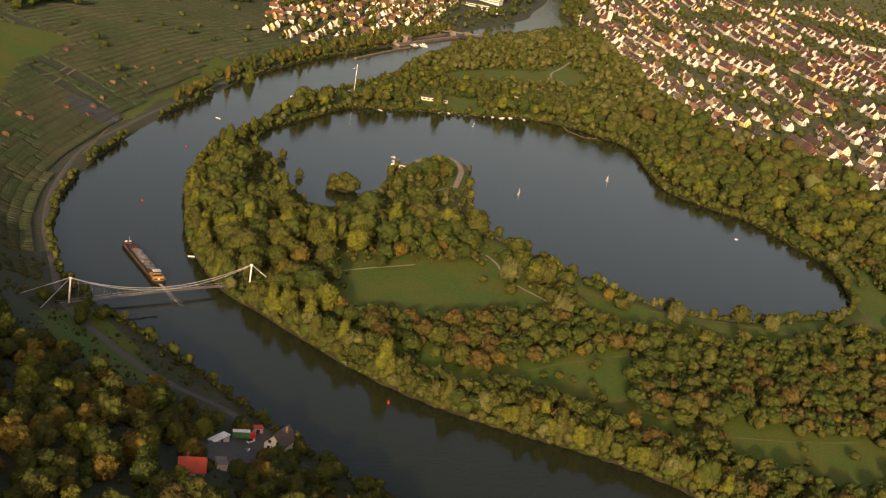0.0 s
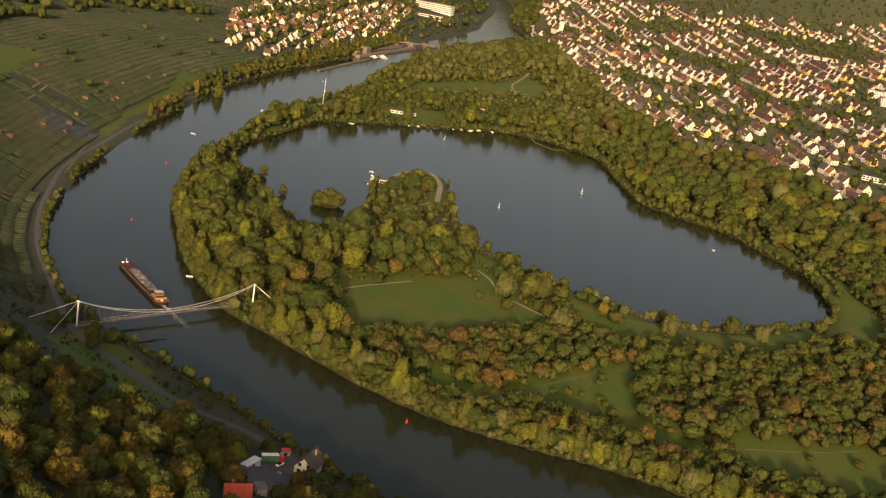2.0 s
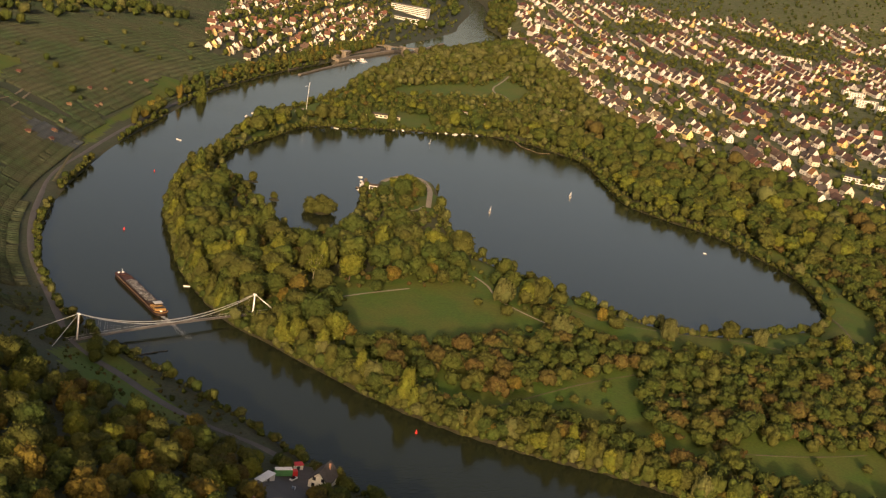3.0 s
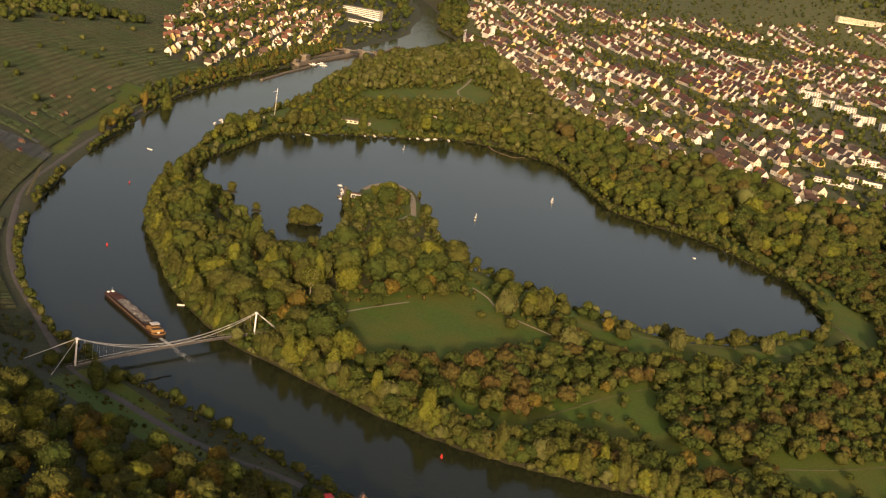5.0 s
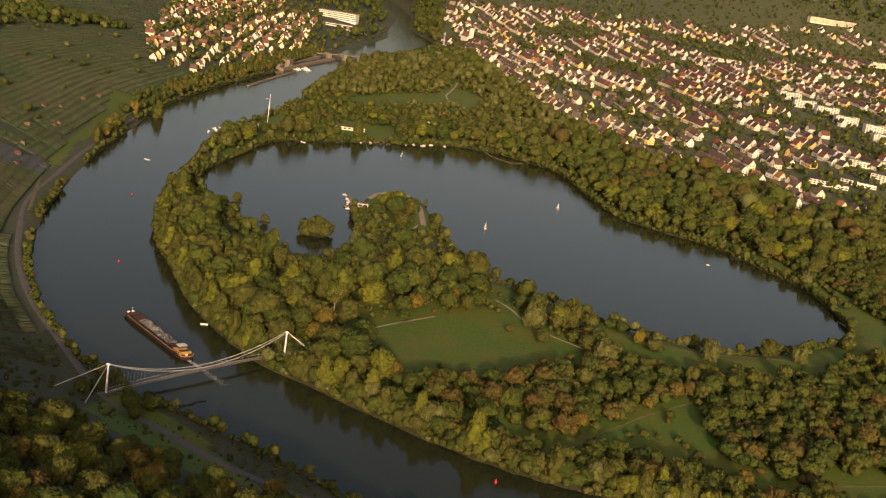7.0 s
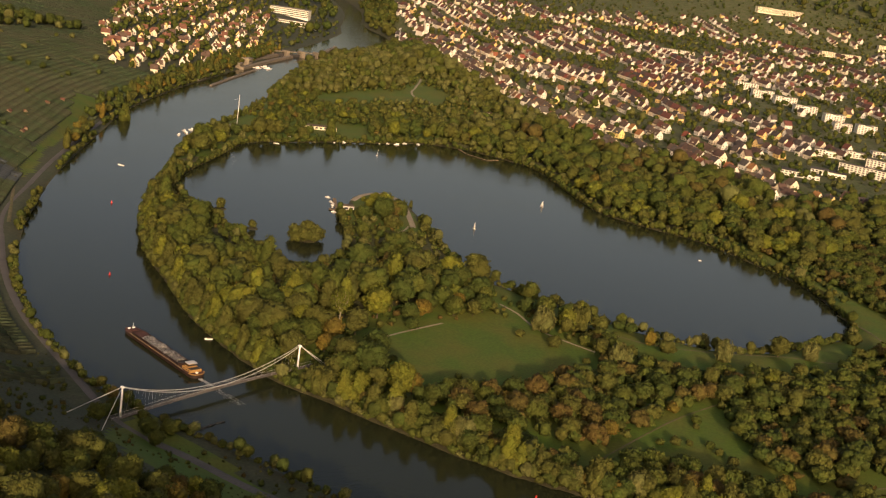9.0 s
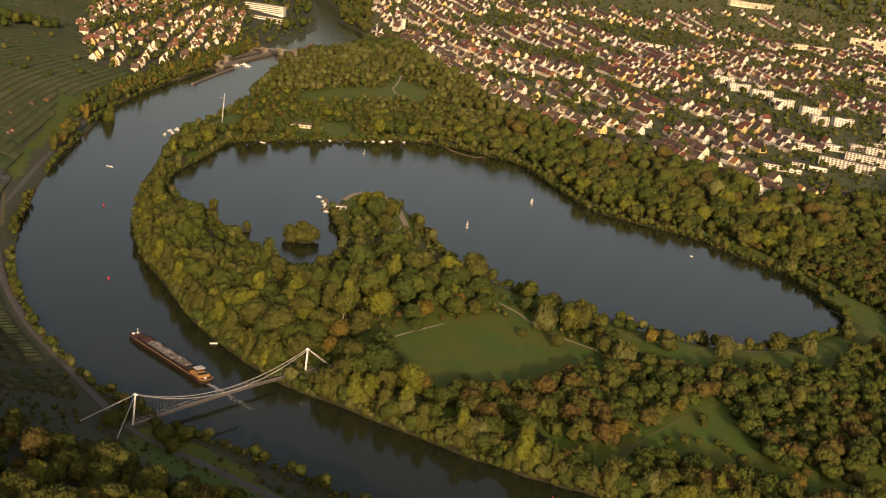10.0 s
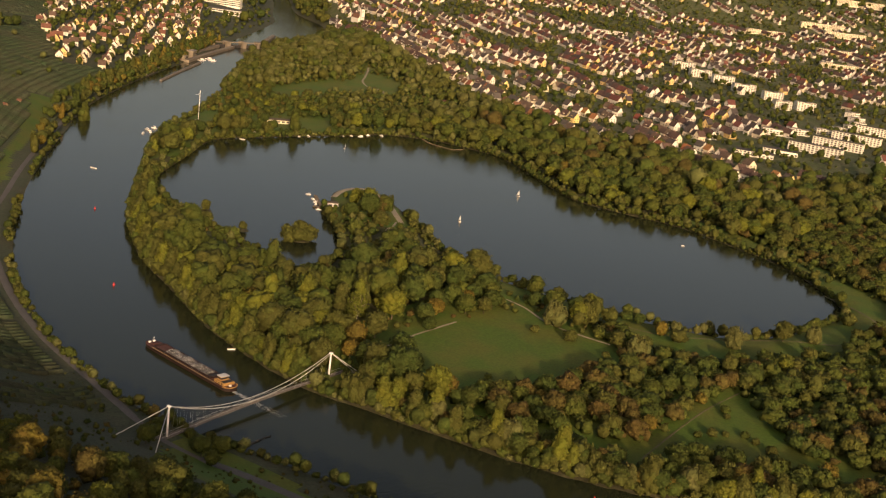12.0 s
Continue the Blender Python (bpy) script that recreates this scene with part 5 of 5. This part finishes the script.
boat = sailing_boat("small white sailing boat with raised sails on the lake")
for k, (x, y, turn) in enumerate(((479, 157, -38), (625, 184, -30), (635, 406, -55))):
    m = pose(x, y, 0, 0, 6, turn) @ Matrix.Scale(0.85, 4)
    if k:
        copy_thing(boat, m).scale = (0.85, 0.85, 0.85)
    else:
        boat.matrix_basis = m


def small_boat(name, label, x, y, turn, l, w, top, group=""):
    t = thing(name, label, "boat", pose(x, y, 0, 0, 0, turn), group)
    part("hull", hull_mesh(l, w, -0.3, 0.7, l * 0.35, l * 0.12), [M_WHITE, M_WOOD], t)
    if top:
        bm = bmesh.new()
        box(bm, -w * 0.36, -l * 0.25, 0.7, w * 0.36, l * 0.12, 0.7 + top, bevel=0.15)
        part("cabin", bm, M_WHITE, t)
        bm = bmesh.new()
        box(bm, -w * 0.37, -l * 0.22, 0.7 + top * 0.45, w * 0.37, l * 0.09, 0.7 + top * 0.8)
        part("window_band", bm, M_GLASS, t)
    return t


small_boat("motor_boat", "white covered boat moored at the north shore", 591, 496, 40, 11, 4.2, 2.4, "moored boats")
small_boat("motor_boat", "white covered boat moored at the north shore", 602, 492, 35, 10, 3.2, 1.6, "moored boats")
for k, (x, y) in enumerate(((653, 475), (678, 471), (691, 467), (698, 460), (709, 458), (723, 455), (734, 452), (642, 477), (749, 444), (562, 487), (717, 450))):
    small_boat("rowing_boat", "small open boat moored at the shore", x - 5, y - 6, 20 + 40 * k, 6.5, 2.0, 0.0 if k % 2 else 0.7, "rowing boats")
for k in range(4):
    small_boat("motor_boat", "white motor yacht moored at the river landing", 474 + 9 * k + 4 * (k % 2), 539 + 7 * k - 3 * (k % 2), -55 + 23 * k, 7.5 + 0.6 * (k % 3), 2.5, 1.0 + 0.2 * k, "river yachts")
small_boat("fishing_boat", "small grey boat lying under the bank trees", 105, 62, 60, 4.6, 1.4, 0.0)
small_boat("rowing_shell", "long thin white rowing boat on the river", 324, 435, 15, 7, 0.3, 0.0)
small_boat("rowing_boat", "small white boat drifting on the lake", 600, 3, 25, 2.8, 1.0, 0.0)


def buoy(x, y):
    t = thing("buoy", "red conical marker buoy floating on the river", "buoy", pose(x, y, 0), "river buoys")
    bm = bmesh.new()
    bmesh.ops.create_cone(bm, cap_ends=True, segments=12, radius1=0.65, radius2=0.6, depth=0.6, matrix=pose(0, 0, 0.2))
    part("float", bm, M_RED, t)
    bm = bmesh.new()
    bmesh.ops.create_cone(bm, cap_ends=True, segments=12, radius1=0.5, radius2=0.12, depth=1.5, matrix=pose(0, 0, 1.2))
    part("topmark", bm, M_RED, t)
    return t


for x, y in ((235, 327), (126, 180), (100, -161)):
    buoy(x, y)


def reflection_streak():
    """Dark bars on the water that stand in for the bridge deck's reflection."""
    # no driftwood lies here; the added bars imitate the mirrored deck
    t = thing("driftwood", "dark bars laid on the water in place of the bridge deck's reflection", "driftwood", pose(14, -25, 0))
    r = random.Random(12)
    for k in range(16):
        u = k / 15
        bm = bmesh.new()
        a = Vector((22 * u + r.uniform(-1, 1), r.uniform(-1.2, 1.2) * (1 - 0.6 * u), 0.1))
        d = Vector((r.uniform(2.0, 5.5), r.uniform(-1.4, 1.4), r.uniform(-0.05, 0.5)))
        tube(bm, a, a + d, r.uniform(0.2, 0.42), r.uniform(0.06, 0.15), 6)
        part("streak_bar", bm, M_DARK, t)


reflection_streak()


# ---- lock and weir ----
M_LOCK = material("lock_concrete", (0.185, 0.155, 0.115), 0.9, vary=0.2, size=6, fine=0.8)


def wall_run(name, label, pts, w, z1, mat, category="wall"):
    t = thing(name, label, category, pose(0, 0, 0))
    for (ax, ay), (bx, by) in zip(pts, pts[1:]):
        l = math.hypot(bx - ax, by - ay)
        bm = bmesh.new()
        box(bm, 0, -w / 2, -3, l, w / 2, z1, bevel=0.15, m=pose(ax, ay, 0, 0, 0, math.degrees(math.atan2(by - ay, bx - ax))))
        part("wall", bm, mat, t)
    return t


wall_run("guide_wall", "long pale concrete guide wall of the lock", [(745, 805), (844, 870), (941, 931)], 3.5, 1.9, M_LOCK)
wall_run("lock_wall", "concrete lock wall between the chambers", [(923, 941), (1037, 1006), (1157, 1071)], 7, 4.0, M_LOCK)
wall_run("lock_wall", "concrete lock wall between the chambers", [(905, 958), (1023, 1024), (1137, 1087)], 7, 4.0, M_LOCK)
wall_run("lock_wall", "concrete lock wall along the bank", [(750, 841), (906, 949), (1034, 1028), (1126, 1091)], 5, 3.2, M_LOCK)
wall_run("river_wall", "concrete wing wall below the weir", [(1239, 1090), (1333, 1151), (1415, 1208)], 7, 4.0, M_LOCK)


def weir():
    t = thing("weir", "river weir with square concrete towers and a service bridge", "weir", pose(1124, 1091, 0, 0, 0, -14))
    for x in (0, 32, 64, 96):
        bm = bmesh.new()
        box(bm, x - 3.5, -8, -3, x + 3.5, 8, 11, bevel=0.3)
        part("pier", bm, M_LOCK, t)
    bm = bmesh.new()
    box(bm, -6, -2.5, 8.0, 104, 2.5, 9.6, bevel=0.2)
    part("service_bridge", bm, M_LOCK, t)
    for x in (16, 48, 80):
        bm = bmesh.new()
        box(bm, x - 12.4, -1, -2, x + 12.4, 1, 5, bevel=0.2)
        part("gate", bm, M_DARK, t)


weir()
for x, y, s in ((968, 978, 1.0), (927, 952, 0.7)):
    t = thing("lock_tower", "grey-brown concrete control tower of the lock", "tower", pose(x, y, 0, 0, 0, 28), "lock towers")
    bm = bmesh.new()
    box(bm, -9 * s, -6 * s, -1, 9 * s, 6 * s, 12 * s, bevel=0.2)
    part("wall", bm, M_LOCK, t)
    bm = bmesh.new()
    box(bm, -10 * s, -7 * s, 12 * s, 10 * s, 7 * s, 12 * s + 0.8, bevel=0.1)
    part("roof", bm, M_FLAT, t)
    for k in (-0.5, 0, 0.5):
        o = new("window", WIDE)
        o.parent, o.matrix_basis = t, pose(k * 12 * s, -6 * s, 7 * s)
for k, (x, y) in enumerate(((971, 958), (997, 968), (988, 952))):
    small_boat("work_boat", "white service boat moored by the lock", x, y, 62, 14, 3.6, 2.0, "lock boats")

# ---- north shore ----
flats("boathouse", "long cream boathouse with a flat brown roof by the lake", 664, 524, -38, 42, 12, 1, WALLS[1], ROOFS[0], "boathouse")
flats("kiosk", "low white kiosk on the lake shore", 789, 500, -30, 13, 9, 1, WALLS[1], ROOFS[0], "kiosk")
for x, y in ((813, 532), (897, 577), (975, 502), (1017, 534)):
    flats("garden_shed", "small pale hut among the park trees", x, y, -30, 8, 6, 1, WALLS[0], ROOFS[1], "hut")


def flag_mast(x, y):
    t = thing("signal_mast", "tall white mast with a crossbar on the river point", "mast", pose(x, y, ground_z(x, y) - 0.3))
    bm = bmesh.new()
    tube(bm, (0, 0, 0), (0, 0, 33), 0.38, 0.22, 8)
    part("pole", bm, M_WHITE, t)
    bm = bmesh.new()
    tube(bm, (-3.5, 3, 27), (0, 0, 29), 0.12, sides=5)
    part("gaff", bm, M_WHITE, t)


flag_mast(581, 570)


def stand(x, y, turn):
    t = thing("spectator_stand", "low pale spectator stand on the point lawn", "stand", pose(x, y, ground_z(x, y), 0, 0, turn))
    for k in range(3):
        bm = bmesh.new()
        box(bm, -11, k * 1.6, -0.5, 11, k * 1.6 + 1.5, 0.9 + k * 0.8, bevel=0.08)
        part("step", bm, M_DECK, t)


stand(563, 554, 28)


def jetty(name, label, pts, w):
    t = thing(name, label, "jetty", pose(0, 0, 0))
    for (ax, ay), (bx, by) in zip(pts, pts[1:]):
        l = math.hypot(bx - ax, by - ay)
        m = pose(ax, ay, 0, 0, 0, math.degrees(math.atan2(by - ay, bx - ax)))
        bm = bmesh.new()
        box(bm, 0, -w / 2, 0.55, l, w / 2, 0.8, m=m)
        part("deck", bm, M_WOOD, t)
        for u in np.arange(0.5, l, 5.0):
            bm = bmesh.new()
            p = m @ Vector((u, 0, 0))
            tube(bm, (p.x, p.y, -3), (p.x, p.y, 0.9), 0.16, sides=6)
            part("pile", bm, M_DARK, t)


jetty("bathing_jetty", "long weathered timber jetty off the east shore", [(779, 404), (765, 383), (761, 350), (778, 346)], 2.2)
jetty("boat_jetty", "timber boat hire jetty at the peninsula point", [(402, 244), (418, 262), (432, 277)], 3.0)
jetty("boat_jetty", "timber boat hire jetty at the peninsula point", [(392, 230), (404, 246), (398, 251)], 5.0)
for k, (x, y) in enumerate(((430, 283), (414, 261), (408, 256), (420, 269), (396, 243))):
    small_boat("pedal_boat", "white hire boat tied to the point jetty", x, y, 20 + 50 * k, 5, 1.8, 0.6, "hire boats")
flats("kiosk", "low brown boat-hire kiosk on the point", 411, 241, -40, 9, 6, 1, WALLS[3], ROOFS[0], "kiosk")
ribbon("promenade", PROMENADE, 5.5, M_PATH, "pale gravel promenade round the point", "path", 0.12)


# ---- riverside yard ----
def yard():
    bm = bmesh.new()
    pts = [(-22, -192), (0, -175), (25, -168), (28, -177), (13, -190), (-12, -208), (-24, -209)]
    line = spline(pts, 4, True)
    v = [bm.verts.new((x, y, max(ground_z(x, y), ground_z(x + 2, y), ground_z(x - 2, y)) + 0.35)) for x, y in line]
    bm.faces.new(v)
    bmesh.ops.triangulate(bm, faces=bm.faces)
    o = part("yard", bm, M_ROAD, None)
    tagged(o, "grey asphalt yard beside the river", "yard", kind="structure")


yard()
h = house(9.0, 12.5, 3.6, 8.2, 0, 2, "white gabled house with a dark brown roof beside the yard")
h.matrix_basis = pose(22, -185, ground_z(22, -185) + 0.2, 0, 0, -60)
h = house(7.5, 9.5, 4.4, 8.2, 0, 1, "house with a bright red tiled roof above the yard")
h.matrix_basis = pose(-44, -226, ground_z(-44, -226), 0, 0, 62)
for o in h.children:
    if o.name.startswith("roof"):
        o.data.materials[0] = material("bright_tiles", (0.42, 0.07, 0.04), 0.8, vary=0.15, size=3, fine=0.4)


def lorry(x, y, turn):
    t = thing("lorry", "green box lorry with a white roof parked in the yard", "lorry", pose(x, y, ground_z(x, y) + 0.5, 0, 0, turn))
    for name, dims, mat in (("box", (-4.5, -1.4, 1.0, 3.2, 1.4, 3.9), M_GREEN), ("box_roof", (-4.5, -1.4, 3.9, 3.2, 1.4, 4.1), M_WHITE), ("cab", (3.4, -1.3, 0.7, 5.6, 1.3, 3.2), M_RED), ("chassis", (-4.4, -1.1, 0.5, 5.5, 1.1, 1.0), M_DARK)):
        bm = bmesh.new()
        box(bm, *dims, bevel=0.08)
        part(name, bm, mat, t)
    for wx in (-3, -1.8, 4.4):
        for s in (-1, 1):
            bm = bmesh.new()
            tube(bm, (wx, s * 1.0, 0.5), (wx, s * 1.4, 0.5), 0.5, sides=12)
            part("wheel", bm, M_DARK, t)


lorry(10, -173, -25)


def shed(x, y, turn, l, w, h, wall, roof, label):
    t = thing("shed", label, "shed", pose(x, y, ground_z(x, y) + 0.2, 0, 0, turn), "yard sheds")
    bm = bmesh.new()
    box(bm, -l / 2, -w / 2, -1, l / 2, w / 2, h)
    part("wall", bm, wall, t)
    bm = bmesh.new()
    box(bm, -l / 2 - 0.3, -w / 2 - 0.3, h, l / 2 + 0.3, w / 2 + 0.3, h + 0.25, bevel=0.05)
    part("roof", bm, roof, t)
    bm = bmesh.new()
    box(bm, -0.8, -w / 2 - 0.06, -0.2, 0.8, -w / 2 + 0.02, 2.0)
    part("door", bm, M_DARK, t)


shed(20, -169, -20, 4.5, 3, 2.4, WALLS[3], M_RED, "small shed with a red roof at the yard's edge")
shed(-6, -180, 20, 10, 3.5, 2.4, WALLS[3], M_WHITE, "low white-roofed store beside the yard")
shed(-23, -212, 70, 6, 4, 3.0, WALLS[3], M_FLAT, "small flat-roofed shed below the house")


def car(x, y, turn, mat, label):
    t = thing("car", label, "car", pose(x, y, ground_z(x, y) + 0.45, 0, 0, turn), "parked cars")
    bm = bmesh.new()
    box(bm, -2.1, -0.85, 0.35, 2.1, 0.85, 0.9, bevel=0.12)
    body = part("body", bm, mat, t)
    bm = bmesh.new()
    box(bm, -1.5, -0.75, 0.9, 0.9, 0.75, 1.45, bevel=0.18)
    part("cabin", bm, M_GLASS, t)
    for wx in (-1.3, 1.3):
        for s in (-1, 1):
            bm = bmesh.new()
            tube(bm, (wx, s * 0.65, 0.32), (wx, s * 0.87, 0.32), 0.32, sides=10)
            part("wheel", bm, M_DARK, t)


car(12, -177, 15, M_WHITE, "white car parked in the riverside yard")
car(4, -187, 40, M_WHITE, "white car parked in the riverside yard")

# ---- single trees that stand out ----
SPECIAL = [
    ("round", 215, 35, 1.35, 3), ("round", 216, 8, 0.72, 0), ("willow", 284, -96, 0.95, 0), ("willow", 358, -130, 0.9, 1), ("willow", 385, -104, 0.62, 0), ("round", 404, -148, 1, 2), ("willow", 418, -164, 0.75, 1), ("round", 338, -170, 0.7, 3), ("poplar", 111, -102, 0.85, 3), ("poplar", 115, -135, 1, 3), ("oak", 155, 65, 1.15, 1), ("bush", 277, -55, 1.3, 2), ("autumn", 242, 22, 1.15, 0), ("autumn", 279, 22, 1, 0), ("willow", 296, -34, 1.05, 0), ("willow", 318, -46, 1.1, 2), ("round", 264, 16, 0.8, 1), ("round", 275, 6, 0.8, 2),
    ("round", 228, 20, 1.0, 0), ("round", 264, 13, 1.0, 1), ("round", 288, 8, 1.0, 0), ("autumn", 27, -177, 0.5, 0), ("poplar", 30, -186, 0.42, 1), ("round", 26, -196, 0.6, 1), ("round", 17, -203, 0.7, 0),
    ("poplar", 461, 613, 1.2, 0), ("poplar", 644, 485, 1.2, 0), ("poplar", 647, 489, 1.1, 1), ("round", 462, 255, 0.4, 3), ("round", 450, 248, 0.52, 3), ("round", 455, 238, 0.6, 3), ("round", 441, 234, 0.75, 3), ("poplar", 484, 232, 0.32, 2), ("round", 431, 218, 1.2, 3), ("oak", 411, 202, 1.2, 1), ("round", 441, 251, 0.4, 3), ("round", 427, 231, 0.75, 3), ("round", 464, 244, 0.45, 3), ("round", 393, 208, 1.0, 0), ("bush", 304, 186, 2.0, 1), ("bush", 315, 185, 2.0, 2), ("bush", 318, 194, 1.9, 1), ("bush", 304, 196, 2.0, 2), ("round", 310, 190, 0.95, 2), ("bush", 311, 182, 1.6, 1), ("bush", 299, 191, 1.6, 2), ("bush", 291, 229, 1.0, 1), ("bush", 307, 284, 1.0, 2), ("bush", 108, -20, 0.7, 1), ("bush", 122, 8, 0.8, 0), ("bush", 137, -4, 0.8, 1), ("bush", 107, 2, 0.8, 2), ("bush", 106, -11, 0.8, 1),
    ("round", 290, 229, 0.45, 2), ("round", 307, 284, 0.62, 2), ("round", 3, 9, 0.45, 0), ("round", -2, -23, 0.7, 1), ("bush", 14, -17, 0.7, 0), ("autumn", 10, 19, 0.6, 1), ("bush", 16, -11, 0.7, 2),
    ("round", 0, -17, 0.5, 0), ("bush", 8, -6, 0.9, 0), ("round", -15, -3, 0.7, 1), ("bush", 8, -25, 1.4, 0), ("bush", 14, 8, 0.9, 0), ("bush", -3, 5, 1.2, 0), ("round", -8, -35, 0.6, 1)]
r_tree = random.Random(4)
SPECIAL += [("bush", x, y, s, k) for k, (x, y, s) in enumerate(((200, -169, 0.7), (207, -174, 0.9), (213, -179, 0.6), (220, -187, 0.8), (216, -194, 0.7), (210, -204, 0.9), (205, -214, 0.6), (199, -224, 0.8), (237, -171, 0.6), (245, -167, 0.9), (186, -193, 0.6), (180, -201, 0.8), (194, -183, 0.5), (224, -254, 0.8), (213, -248, 0.6), (274, -288, 0.7), (293, -306, 0.9), (261, -299, 0.6), (178, -57, 0.7), (268, -84, 0.8), (272, -33, 0.9), (168, -19, 0.7)))]
for kind, x, y, size, pick in SPECIAL:
    plant(kind, x, y, size, pick, r_tree)


def bare_tree(x, y, high, label):
    """A tree with a pale forked trunk and a thin crown."""
    t = thing("tree", label, "tree", pose(x, y, ground_z(x, y) - 0.2))
    bm = bmesh.new()
    tube(bm, (0, 0, -0.5), (0, 0, high * 0.3), 0.45, 0.35, 8, caps=False)
    r = random.Random(int(x))
    for k in range(9):
        a = k * 2.4
        p = Vector((0, 0, high * (0.22 + 0.02 * k)))
        q = Vector((math.cos(a) * high * 0.2, math.sin(a) * high * 0.2, high * (0.6 + 0.03 * k)))
        tube(bm, p, q, 0.22, 0.12, 5, caps=False)
        for j in range(3):
            tube(bm, q, q + Vector((r.uniform(-2, 2), r.uniform(-2, 2), r.uniform(1.5, 3.5))), 0.11, 0.04, 4, caps=False)
    part("trunk", bm, M_PALEBARK, t, "pale forked trunk")
    v, f = crown(int(x), high, high * 0.75, "round", 12, 900, 0.85)
    skip, tris = len(BALL_V) + 12 * 12, len(BALL_F) + 12 * 20
    v, f = v[skip:], f[tris:] - skip
    o = new("crown", raw_mesh("crown", v, f, [FOLIAGE[3]]))
    o.parent = t


bare_tree(190, 43, 19, "thin-leaved tree with a pale forked trunk in the park")
bare_tree(459, -204, 15, "nearly bare tree with a white trunk")
bare_tree(168, 68, 17, "thin-leaved tree with a pale forked trunk in the park")
for kind in models:
    for t, used in models[kind]:
        if not used:
            plant(kind, 215 + 3.0 * len(kind), 60 + 7.0 * models[kind].index([t, used]), 0.9, models[kind].index([t, used]), r_tree)
